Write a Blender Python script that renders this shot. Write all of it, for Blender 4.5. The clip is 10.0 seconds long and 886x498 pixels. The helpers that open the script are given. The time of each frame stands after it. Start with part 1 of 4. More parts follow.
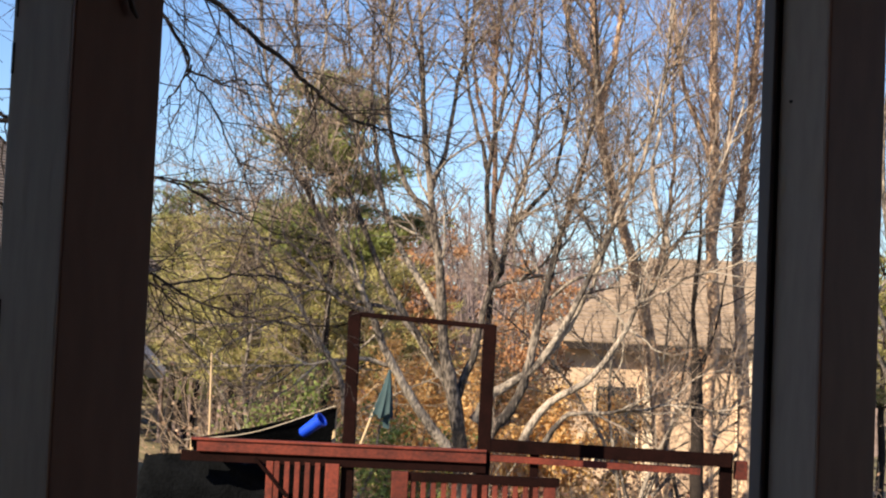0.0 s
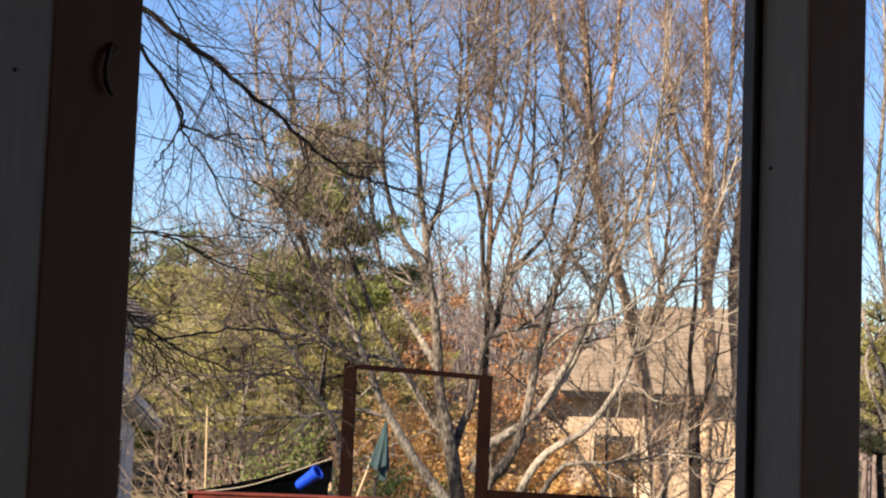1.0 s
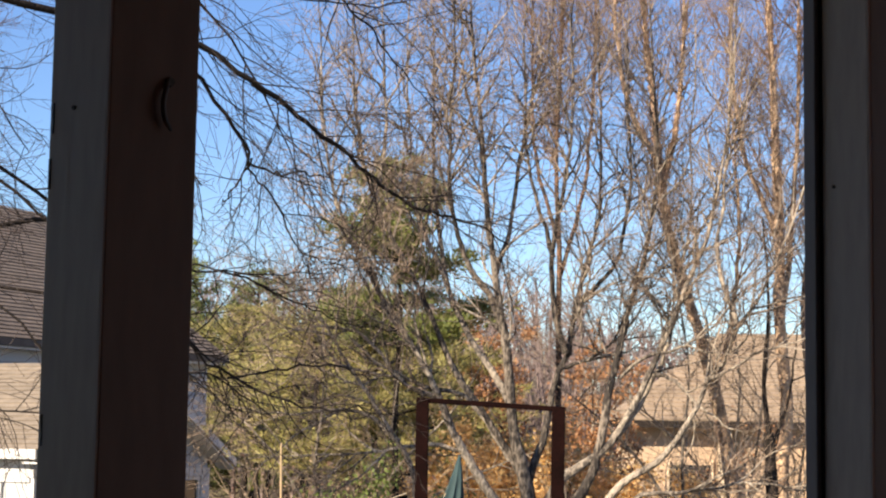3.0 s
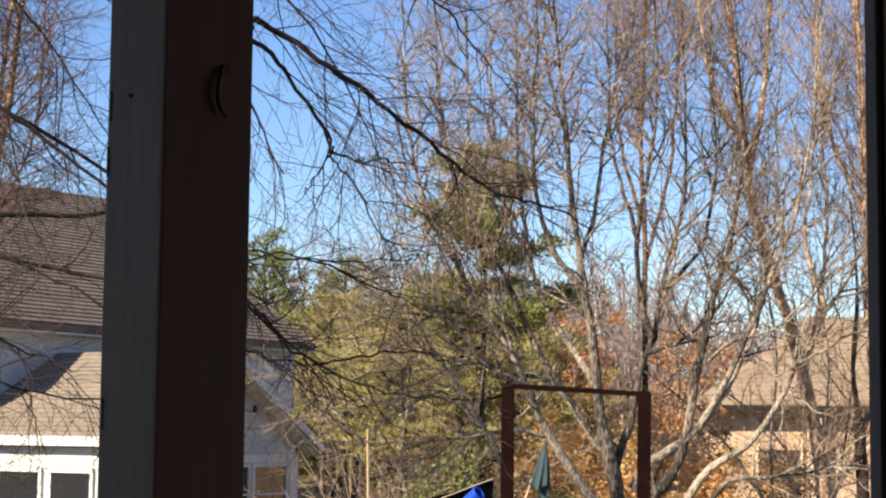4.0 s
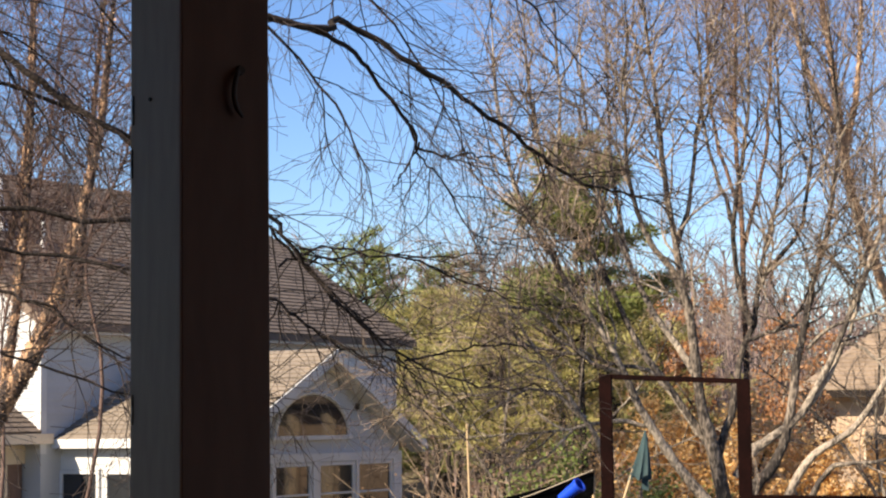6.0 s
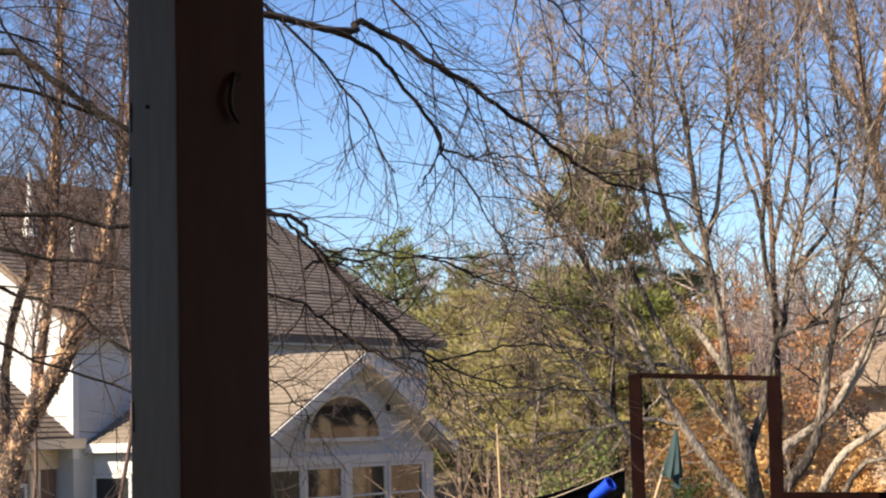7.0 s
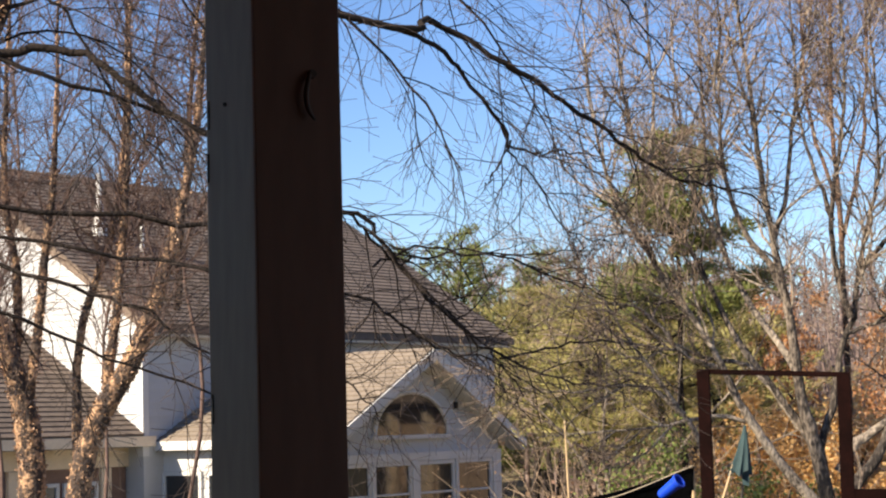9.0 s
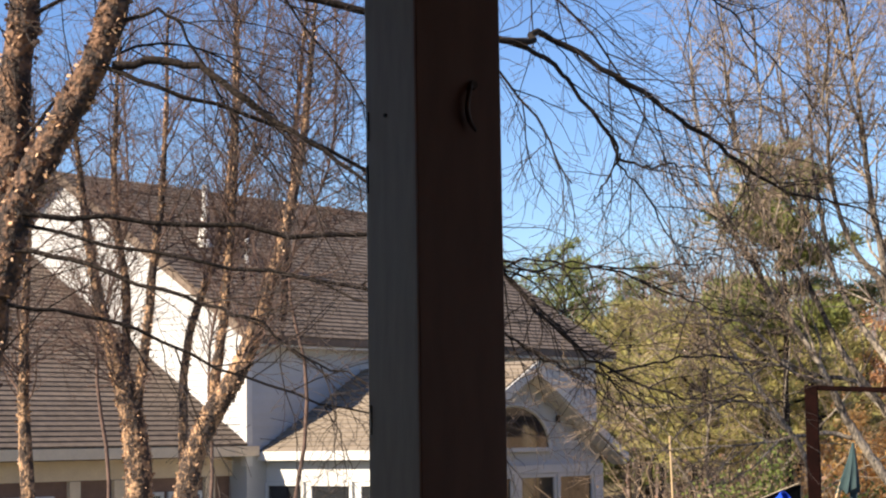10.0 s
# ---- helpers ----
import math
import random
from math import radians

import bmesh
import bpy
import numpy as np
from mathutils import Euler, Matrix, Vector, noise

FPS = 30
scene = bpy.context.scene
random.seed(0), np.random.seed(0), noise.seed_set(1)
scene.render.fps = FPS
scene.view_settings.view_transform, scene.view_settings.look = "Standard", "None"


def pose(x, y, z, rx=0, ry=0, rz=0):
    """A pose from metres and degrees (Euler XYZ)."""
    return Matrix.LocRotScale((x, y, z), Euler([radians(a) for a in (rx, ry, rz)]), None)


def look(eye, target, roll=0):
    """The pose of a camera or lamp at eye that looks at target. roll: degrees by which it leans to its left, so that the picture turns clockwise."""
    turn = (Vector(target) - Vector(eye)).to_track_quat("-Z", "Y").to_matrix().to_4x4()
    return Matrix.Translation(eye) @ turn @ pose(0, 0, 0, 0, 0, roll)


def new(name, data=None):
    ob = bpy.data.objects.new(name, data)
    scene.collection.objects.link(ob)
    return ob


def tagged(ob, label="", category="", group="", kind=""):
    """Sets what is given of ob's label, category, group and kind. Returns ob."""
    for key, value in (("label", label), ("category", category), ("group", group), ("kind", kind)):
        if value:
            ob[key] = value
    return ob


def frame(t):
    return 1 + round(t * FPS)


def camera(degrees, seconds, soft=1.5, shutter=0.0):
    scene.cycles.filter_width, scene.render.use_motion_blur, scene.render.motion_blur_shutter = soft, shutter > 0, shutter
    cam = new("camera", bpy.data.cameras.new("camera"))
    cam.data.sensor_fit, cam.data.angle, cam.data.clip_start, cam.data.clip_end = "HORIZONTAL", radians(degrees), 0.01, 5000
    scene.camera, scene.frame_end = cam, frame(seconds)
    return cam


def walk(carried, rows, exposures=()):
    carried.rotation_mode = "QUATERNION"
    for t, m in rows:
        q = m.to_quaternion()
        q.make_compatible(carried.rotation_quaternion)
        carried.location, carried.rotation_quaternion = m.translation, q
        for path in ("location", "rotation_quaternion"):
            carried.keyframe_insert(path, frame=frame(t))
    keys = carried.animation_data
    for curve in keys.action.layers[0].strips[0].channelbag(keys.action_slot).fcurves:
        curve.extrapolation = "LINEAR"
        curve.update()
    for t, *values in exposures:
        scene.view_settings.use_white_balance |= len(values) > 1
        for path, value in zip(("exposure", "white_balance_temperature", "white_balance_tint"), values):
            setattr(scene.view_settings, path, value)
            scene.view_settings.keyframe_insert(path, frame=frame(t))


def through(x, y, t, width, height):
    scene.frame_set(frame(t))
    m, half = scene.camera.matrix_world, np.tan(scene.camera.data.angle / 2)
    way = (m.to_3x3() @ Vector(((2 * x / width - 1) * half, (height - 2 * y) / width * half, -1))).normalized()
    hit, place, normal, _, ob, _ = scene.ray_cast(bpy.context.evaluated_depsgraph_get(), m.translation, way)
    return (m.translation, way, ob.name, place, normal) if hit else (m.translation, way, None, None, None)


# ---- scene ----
# The camera: held by hand on a raised porch, panning to the left
cam = camera(27.5, 10.0, soft=2.15)
ROWS = [
    (0.0, 0.001, 0.016, 3.215, 0.05, 3.66, -2.53),
    (0.5, 0.007, 0.013, 3.222, 0.27, 3.84, -2.35),
    (1.0, 0.017, 0.016, 3.237, 0.01, 5.21, -2.09),
    (1.5, 0.021, 0.019, 3.231, -0.20, 6.28, -1.69),
    (2.0, 0.022, 0.020, 3.228, -0.22, 6.58, -1.20),
    (2.5, 0.025, 0.018, 3.228, 0.66, 6.46, -0.85),
    (3.0, 0.025, 0.020, 3.232, 2.25, 6.21, -0.88),
    (4.5, 0.072, 0.009, 3.226, 6.08, 5.65, -0.35),
    (5.0, 0.086, 0.003, 3.224, 7.00, 5.67, -0.08),
    (5.5, 0.106, -0.005, 3.222, 7.64, 5.57, 0.36),
    (7.0, 0.153, 0.003, 3.225, 9.15, 5.60, 1.46),
    (7.5, 0.158, 0.002, 3.221, 9.56, 5.46, 1.58),
    (8.0, 0.162, 0.006, 3.222, 9.90, 5.31, 1.88),
    (8.5, 0.164, 0.005, 3.220, 10.22, 5.32, 2.00),
    (9.0, 0.150, -0.017, 3.220, 11.26, 5.58, 1.55),
    (9.5, 0.125, -0.031, 3.224, 12.79, 5.87, 1.23),
    (10.0, 0.098, -0.022, 3.221, 14.44, 6.05, 0.86),
]
walk(cam, [(t, pose(x, y, z, 90 + pitch, 0, yaw) @ pose(0, 0, 0, 0, 0, -roll)) for t, x, y, z, yaw, pitch, roll in ROWS])

# Daylight: a low sun from the left behind the camera, clear blue sky
SUN_ELEVATION, SUN_BEARING = 31.0, 225.0
world = bpy.data.worlds.new("sky")
scene.world = world
world.use_nodes = True
wn = world.node_tree
sky = wn.nodes.new("ShaderNodeTexSky")
sky.sky_type, sky.sun_disc = "NISHITA", False
sky.sun_elevation, sky.sun_rotation = radians(SUN_ELEVATION), radians(SUN_BEARING)
sky.air_density, sky.dust_density, sky.ozone_density = 1.0, 0.1, 4.0
clear = wn.nodes.new("ShaderNodeHueSaturation")
clear.inputs["Hue"].default_value, clear.inputs["Saturation"].default_value = 0.512, 1.12
wn.links.new(sky.outputs[0], clear.inputs["Color"])
wn.links.new(clear.outputs[0], wn.nodes["Background"].inputs[0])
wn.nodes["Background"].inputs[1].default_value = 0.073
sun = new("sun", bpy.data.lights.new("sun", "SUN"))
sun.data.energy, sun.data.angle, sun.data.color = 5.0, radians(0.5), (1.0, 0.84, 0.64)
to_sun = Vector((math.sin(radians(SUN_BEARING)) * math.cos(radians(SUN_ELEVATION)), math.cos(radians(SUN_BEARING)) * math.cos(radians(SUN_ELEVATION)), math.sin(radians(SUN_ELEVATION))))
sun.matrix_world = look(to_sun * 80, (0, 0, 0))
scene.view_settings.exposure = 1.3

# ---- materials ----


def material(name, base, rough=0.8, other=None, scale=8.0, fine=60.0, bump=0.3, depth=0.01, metal=0.0, spread=0.0, stretch=(1, 1, 1), sharp=0.15, middle=0.5, spec=0.5):
    """Two colours mixed by a coarse and a fine noise, with relief; spread varies it from object to object."""
    m = bpy.data.materials.new(name)
    m.use_nodes = True
    nt = m.node_tree
    n, link = nt.nodes, nt.links.new
    shader = n["Principled BSDF"]
    shader.inputs["Roughness"].default_value, shader.inputs["Metallic"].default_value = rough, metal
    shader.inputs["Specular IOR Level"].default_value = spec
    place = n.new("ShaderNodeTexCoord")
    grid = n.new("ShaderNodeMapping")
    grid.inputs["Scale"].default_value = stretch
    link(place.outputs["Object"], grid.inputs[0])
    coarse, small = n.new("ShaderNodeTexNoise"), n.new("ShaderNodeTexNoise")
    for tex, s in ((coarse, scale), (small, fine)):
        tex.inputs["Scale"].default_value, tex.inputs["Detail"].default_value = s, 5.0
        link(grid.outputs[0], tex.inputs["Vector"])
    ramp = n.new("ShaderNodeValToRGB")
    ramp.color_ramp.elements[0].position, ramp.color_ramp.elements[1].position = middle - sharp, middle + sharp
    other = other or tuple(c * 0.7 for c in base)
    ramp.color_ramp.elements[0].color, ramp.color_ramp.elements[1].color = (*other, 1), (*base, 1)
    add = n.new("ShaderNodeMath")
    add.operation = "MULTIPLY_ADD"
    link(small.outputs[0], add.inputs[0])
    add.inputs[1].default_value = 0.45
    half = n.new("ShaderNodeMath")
    half.operation = "MULTIPLY"
    half.inputs[1].default_value = 0.55
    link(coarse.outputs[0], half.inputs[0])
    link(half.outputs[0], add.inputs[2])
    link(add.outputs[0], ramp.inputs[0])
    out = ramp.outputs[0]
    if spread:
        info, hsv, rng = n.new("ShaderNodeObjectInfo"), n.new("ShaderNodeHueSaturation"), n.new("ShaderNodeMapRange")
        rng.inputs["To Min"].default_value, rng.inputs["To Max"].default_value = 1 - spread, 1 + spread
        link(info.outputs["Random"], rng.inputs["Value"])
        link(rng.outputs[0], hsv.inputs["Value"])
        link(out, hsv.inputs["Color"])
        out = hsv.outputs[0]
    link(out, shader.inputs["Base Color"])
    if bump:
        b = n.new("ShaderNodeBump")
        b.inputs["Strength"].default_value, b.inputs["Distance"].default_value = bump, depth
        link(small.outputs[0], b.inputs["Height"])
        link(b.outputs[0], shader.inputs["Normal"])
    return m


def leafy(name, colours, through=0.35):
    """Leaves in several colours, varied island by island, that let some light through."""
    m = bpy.data.materials.new(name)
    m.use_nodes = True
    n, link = m.node_tree.nodes, m.node_tree.links.new
    geo, ramp = n.new("ShaderNodeNewGeometry"), n.new("ShaderNodeValToRGB")
    els = ramp.color_ramp.elements
    while len(els) < len(colours):
        els.new(0.5)
    for i, c in enumerate(colours):
        els[i].position, els[i].color = i / max(1, len(colours) - 1), (*c, 1)
    link(geo.outputs["Random Per Island"], ramp.inputs[0])
    shader = n["Principled BSDF"]
    shader.inputs["Roughness"].default_value = 0.6
    link(ramp.outputs[0], shader.inputs["Base Color"])
    thin, mix = n.new("ShaderNodeBsdfTranslucent"), n.new("ShaderNodeMixShader")
    link(ramp.outputs[0], thin.inputs[0])
    mix.inputs[0].default_value = through
    link(shader.outputs[0], mix.inputs[1])
    link(thin.outputs[0], mix.inputs[2])
    link(mix.outputs[0], n["Material Output"].inputs[0])
    return m


def glass_dark(name):
    m = bpy.data.materials.new(name)
    m.use_nodes = True
    s = m.node_tree.nodes["Principled BSDF"]
    s.inputs["Base Color"].default_value, s.inputs["Roughness"].default_value = (0.02, 0.022, 0.025, 1), 0.04
    s.inputs["IOR"].default_value = 1.52
    return m


# Warm brown shade on the post's inner face, put into a colour.
POST_WARM_SHADE = material("warm brown shade on the post", (0.255, 0.115, 0.07), 0.6, (0.195, 0.086, 0.054), 4, 70, 0.08, 0.002, stretch=(1, 1, 0.2))
POST_PAINT = material("weathered white paint", (0.4, 0.375, 0.355), 0.6, (0.31, 0.29, 0.277), 5, 90, 0.25, 0.004, stretch=(1, 1, 0.2))
STRIP_PAINT = material("dark blue-grey paint", (0.19, 0.19, 0.21), 0.6, (0.15, 0.15, 0.17), 5, 90, 0.2, 0.003, stretch=(1, 1, 0.2))
# Porch tones are picked for the light bounced onto the posts.
PORCH_PALE = material("pale porch paint", (0.43, 0.41, 0.39), 0.7, bump=0.1)
PORCH_WOOD = material("brown stained boards", (0.36, 0.21, 0.13), 0.6, stretch=(1, 1, 0.2))
PORCH_FLOOR = material("porch floor boards", (0.3, 0.21, 0.15), 0.6, stretch=(1, 0.2, 1))
HOOK = material("painted brown iron", (0.11, 0.06, 0.042), 0.7, (0.08, 0.042, 0.03), 20, 90, 0.1, 0.001)
IRON = material("dark iron", (0.03, 0.022, 0.018), 0.5, metal=0.6)
# Dark red-brown stain; shade on frame and rails is painted into it too.
SHADED_STAIN = material("brown-red stain darkened for shade", (0.004, 0.0017, 0.0015), 0.8, (0.011, 0.0036, 0.003), 4, 40, 0.3, 0.004, spread=0.2, spec=0.04)
REDWOOD = material("red deck stain", (0.165, 0.032, 0.018), 0.65, (0.036, 0.01, 0.008), 5, 45, 0.5, 0.006, spread=0.3, spec=0.2, stretch=(0.6, 1, 0.8), sharp=0.17)
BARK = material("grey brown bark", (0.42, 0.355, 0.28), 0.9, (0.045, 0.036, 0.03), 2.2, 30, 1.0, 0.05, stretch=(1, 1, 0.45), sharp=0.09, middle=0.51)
# Shaded copy of the maple bark; stem shade is put into its colour.
SHADED_MAPLE = material("maple bark with shade darkened in", (0.26, 0.215, 0.17), 0.9, (0.03, 0.024, 0.02), 1.8, 26, 1.0, 0.05, stretch=(1, 1, 0.4), sharp=0.07, middle=0.545)
TWIG = material("brown twigs", (0.44, 0.33, 0.225), 0.85, (0.15, 0.105, 0.07), 3, 20, 0.0)
DARK_BARK = material("near-black brown bark", (0.036, 0.028, 0.024), 0.9, (0.018, 0.015, 0.013), 9, 50, 0.8, 0.02, spec=0.12)
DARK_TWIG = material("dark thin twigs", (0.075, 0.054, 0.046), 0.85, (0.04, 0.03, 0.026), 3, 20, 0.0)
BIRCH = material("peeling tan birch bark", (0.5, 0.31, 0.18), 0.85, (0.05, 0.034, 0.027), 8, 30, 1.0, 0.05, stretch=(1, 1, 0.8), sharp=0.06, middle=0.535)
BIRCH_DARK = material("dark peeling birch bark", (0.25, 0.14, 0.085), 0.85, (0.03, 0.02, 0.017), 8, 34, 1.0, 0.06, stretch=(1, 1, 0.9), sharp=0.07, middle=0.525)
MAPLE_TWIG = material("brown maple twigs", (0.37, 0.275, 0.2), 0.85, (0.06, 0.044, 0.036), 2.0, 12, 0.0, sharp=0.07)
TAN_TWIG = material("tan birch twigs", (0.26, 0.165, 0.11), 0.85, (0.1, 0.062, 0.045), 2.5, 14, 0.0)
# Lit copy of the birch bark; the sunlight is put into its colour.
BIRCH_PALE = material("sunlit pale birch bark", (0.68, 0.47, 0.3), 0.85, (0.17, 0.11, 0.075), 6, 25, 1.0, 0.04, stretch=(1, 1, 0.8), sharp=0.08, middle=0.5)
CREAM = material("cream column paint", (0.78, 0.64, 0.46), 0.7, (0.66, 0.53, 0.38), 3, 30, 0.1)
WOODS = material("grey far branches", (0.26, 0.195, 0.175), 0.9, (0.14, 0.105, 0.095), 0.3, 4, 0.0)
ROOF_PALE = material("pale tan roof shingles", (0.33, 0.25, 0.17), 0.95, (0.22, 0.165, 0.115), 4, 30, 0.4, 0.01, spread=0.08)
FLAKE = leafy("curling bark flakes", [(0.5, 0.3, 0.17), (0.62, 0.42, 0.27), (0.3, 0.17, 0.1), (0.12, 0.07, 0.05)], 0.15)
BIRCH_TWIG = material("reddish birch twigs", (0.15, 0.093, 0.075), 0.85, (0.05, 0.032, 0.028), 3, 20, 0.0)
PINE = leafy("pine needles", [(0.12, 0.16, 0.04), (0.19, 0.23, 0.06), (0.28, 0.29, 0.09), (0.13, 0.16, 0.055)], 0.4)
PINE_YELLOW = leafy("yellowing pine needles", [(0.21, 0.21, 0.06), (0.36, 0.34, 0.11), (0.5, 0.44, 0.18), (0.29, 0.235, 0.1)], 0.45)
GOLD = leafy("golden beech leaves", [(0.7, 0.42, 0.14), (0.78, 0.54, 0.25), (0.6, 0.35, 0.11), (0.78, 0.6, 0.35)], 0.45)
RUSSET = leafy("russet oak leaves", [(0.36, 0.16, 0.06), (0.44, 0.22, 0.09), (0.28, 0.13, 0.06), (0.4, 0.25, 0.13)], 0.35)
BOXWOOD = leafy("bright green shrub leaves", [(0.12, 0.17, 0.04), (0.2, 0.25, 0.06), (0.16, 0.2, 0.05)], 0.3)
DRYLEAF = leafy("dry brown leaves", [(0.3, 0.19, 0.12), (0.4, 0.28, 0.18), (0.22, 0.14, 0.09), (0.34, 0.18, 0.12)], 0.25)
LITTER = material("grass and leaf litter", (0.20, 0.15, 0.08), 0.95, (0.09, 0.09, 0.035), 0.6, 12, 0.6, 0.05)
SIDING = material("white clapboard paint", (0.47, 0.48, 0.49), 0.6, (0.41, 0.42, 0.43), 2, 30, 0.1, 0.003, spread=0.03)
TRIM = material("white trim paint", (0.58, 0.58, 0.575), 0.5, (0.52, 0.52, 0.515), 3, 30, 0.05, 0.002)
SHINGLE = material("brown roof shingles", (0.18, 0.137, 0.105), 0.95, (0.1, 0.077, 0.061), 5, 35, 0.5, 0.01, spread=0.14, stretch=(1, 1, 1))
TAN_SHINGLE = material("tan roof shingles", (0.25, 0.207, 0.16), 0.95, (0.155, 0.128, 0.1), 5, 35, 0.5, 0.01, spread=0.08)
PEACH = material("peach stucco siding", (0.56, 0.41, 0.28), 0.85, (0.44, 0.32, 0.22), 2, 40, 0.2, 0.01)
GLASS = glass_dark("window glass")
GREEN_CLOTH = material("dark green umbrella cloth", (0.026, 0.062, 0.066), 0.8, (0.012, 0.03, 0.034), 5, 80, 0.2, 0.003)
BAMBOO = material("pale wooden pole", (0.5, 0.36, 0.2), 0.6, stretch=(1, 1, 0.2))
TARP = material("black tarpaulin", (0.0015, 0.0018, 0.0022), 0.85, (0.004, 0.0046, 0.0056), 4, 30, 0.5, 0.03, spec=0.04)
BLUE = material("glossy blue plastic", (0.01, 0.06, 0.55), 0.3, (0.008, 0.045, 0.45), 4, 30, 0.0)
CORD = material("pale cord", (0.45, 0.38, 0.28), 0.8)
PVC = material("white vent pipe", (0.8, 0.8, 0.78), 0.4, bump=0.0)
BRICK = material("brown brick", (0.24, 0.15, 0.11), 0.9, (0.16, 0.1, 0.075), 3, 30, 0.3, 0.01)

# ---- building helpers ----


def mesh_of(name, bm, mat):
    data = bpy.data.meshes.new(name)
    bm.to_mesh(data)
    bm.free()
    if mat:
        data.materials.append(mat)
    return data


def part(name, bm, mat, parent, label="", m=None):
    """One mesh object under a thing or a part."""
    ob = new(name, bm if isinstance(bm, bpy.types.Mesh) else mesh_of(name, bm, mat))
    ob.parent = parent
    if m is not None:
        ob.matrix_basis = m
    return tagged(ob, label=label)


def thing(name, m, label, category, group="", kind=""):
    ob = new(name)
    ob.empty_display_size = 0.2
    ob.matrix_world = m
    return tagged(ob, label, category, group, kind)


def solid(name, bm, mat, label, category, kind="", m=None):
    ob = new(name, mesh_of(name, bm, mat))
    if m is not None:
        ob.matrix_world = m
    return tagged(ob, label, category, "", kind)


def box(x0, x1, y0, y1, z0, z1, bevel=0.0, bm=None):
    bm = bm or bmesh.new()
    made = bmesh.ops.create_cube(bm, size=1.0, matrix=Matrix.Translation(((x0 + x1) / 2, (y0 + y1) / 2, (z0 + z1) / 2)) @ Matrix.Diagonal((x1 - x0, y1 - y0, z1 - z0, 1)))
    if bevel:
        edges = list({e for v in made["verts"] for e in v.link_edges})
        bmesh.ops.bevel(bm, geom=edges, offset=bevel, segments=2, affect="EDGES", profile=0.6)
    return bm


def prism(outline, axis, lo, hi, bm=None):
    """An outline in two axes, drawn out along the third (0, 1 or 2) from lo to hi."""
    bm = bm or bmesh.new()
    def at(p, d):
        q = list(p)
        q.insert(axis, d)
        return bm.verts.new(q)
    a, b = [at(p, lo) for p in outline], [at(p, hi) for p in outline]
    bm.faces.new(a), bm.faces.new(b[::-1])
    for i in range(len(a)):
        j = (i + 1) % len(a)
        bm.faces.new((a[j], a[i], b[i], b[j]))
    bmesh.ops.recalc_face_normals(bm, faces=bm.faces)
    return bm


def rod(p, q, r0, r1=None, sides=10, bm=None):
    bm = bm or bmesh.new()
    p, q = Vector(p), Vector(q)
    d = q - p
    turn = d.to_track_quat("Z", "Y").to_matrix().to_4x4()
    bmesh.ops.create_cone(bm, cap_ends=True, segments=sides, radius1=r0, radius2=r0 if r1 is None else r1, depth=d.length, matrix=Matrix.Translation((p + q) / 2) @ turn)
    return bm


# ---- wood: branches gathered as lines, drawn as tapered tubes ----


class Wood:
    def __init__(self):
        self.lines = {}

    def add(self, path, radii, sides):
        self.lines.setdefault((len(path), sides), []).append((path, radii))

    def mesh(self, name, mat):
        verts, quads, base = [], [], 0
        for (count, sides), group in self.lines.items():
            p = np.array([[tuple(v) for v in path] for path, _ in group])
            r = np.array([radii for _, radii in group])
            t = np.gradient(p, axis=1)
            t /= np.linalg.norm(t, axis=2, keepdims=True) + 1e-9
            helper = np.where(np.abs(t.mean(axis=1, keepdims=True)[..., 2:3]) < 0.7, np.array([0, 0.1, 1.0]), np.array([1.0, 0.1, 0]))
            u = np.cross(t, helper)
            u /= np.linalg.norm(u, axis=2, keepdims=True) + 1e-9
            w = np.cross(t, u)
            ang = np.arange(sides) * 2 * np.pi / sides
            ring = p[:, :, None] + r[:, :, None, None] * (np.cos(ang)[:, None] * u[:, :, None] + np.sin(ang)[:, None] * w[:, :, None])
            n = len(group)
            index = base + np.arange(n * count * sides).reshape(n, count, sides)
            nxt = np.roll(index, -1, axis=2)
            quads.append(np.stack([index[:, :-1], nxt[:, :-1], nxt[:, 1:], index[:, 1:]], -1).reshape(-1, 4))
            verts.append(ring.reshape(-1, 3))
            base += n * count * sides
        return quads_mesh(name, np.concatenate(verts), np.concatenate(quads), mat, True)


def quads_mesh(name, verts, quads, mat, smooth=False):
    data = bpy.data.meshes.new(name)
    data.vertices.add(len(verts))
    data.vertices.foreach_set("co", verts.astype(np.float32).ravel())
    data.loops.add(quads.size)
    data.loops.foreach_set("vertex_index", quads.astype(np.int32).ravel())
    data.polygons.add(len(quads))
    size = quads.shape[1]
    data.polygons.foreach_set("loop_start", np.arange(0, quads.size, size, dtype=np.int32))
    data.polygons.foreach_set("use_smooth", np.full(len(quads), smooth))
    data.update(calc_edges=True)
    data.materials.append(mat)
    return data


def bend(points, n, rng, jitter=0.0):
    """A smooth line of n points through a few guides."""
    pts = [Vector(p) for p in points]
    pts = [pts[0] * 2 - pts[1]] + pts + [pts[-1] * 2 - pts[-2]]
    out = []
    for k in range(n):
        s = k / (n - 1) * (len(pts) - 3)
        i = min(int(s), len(pts) - 4)
        f = s - i
        a, b, c, d = pts[i:i + 4]
        q = 0.5 * ((2 * b) + (c - a) * f + (2 * a - 5 * b + 4 * c - d) * f * f + (3 * b - a - 3 * c + d) * f ** 3)
        j = jitter if 0 < k else 0
        out.append(q + Vector((rng.gauss(0, j), rng.gauss(0, j), rng.gauss(0, j))))
    return out


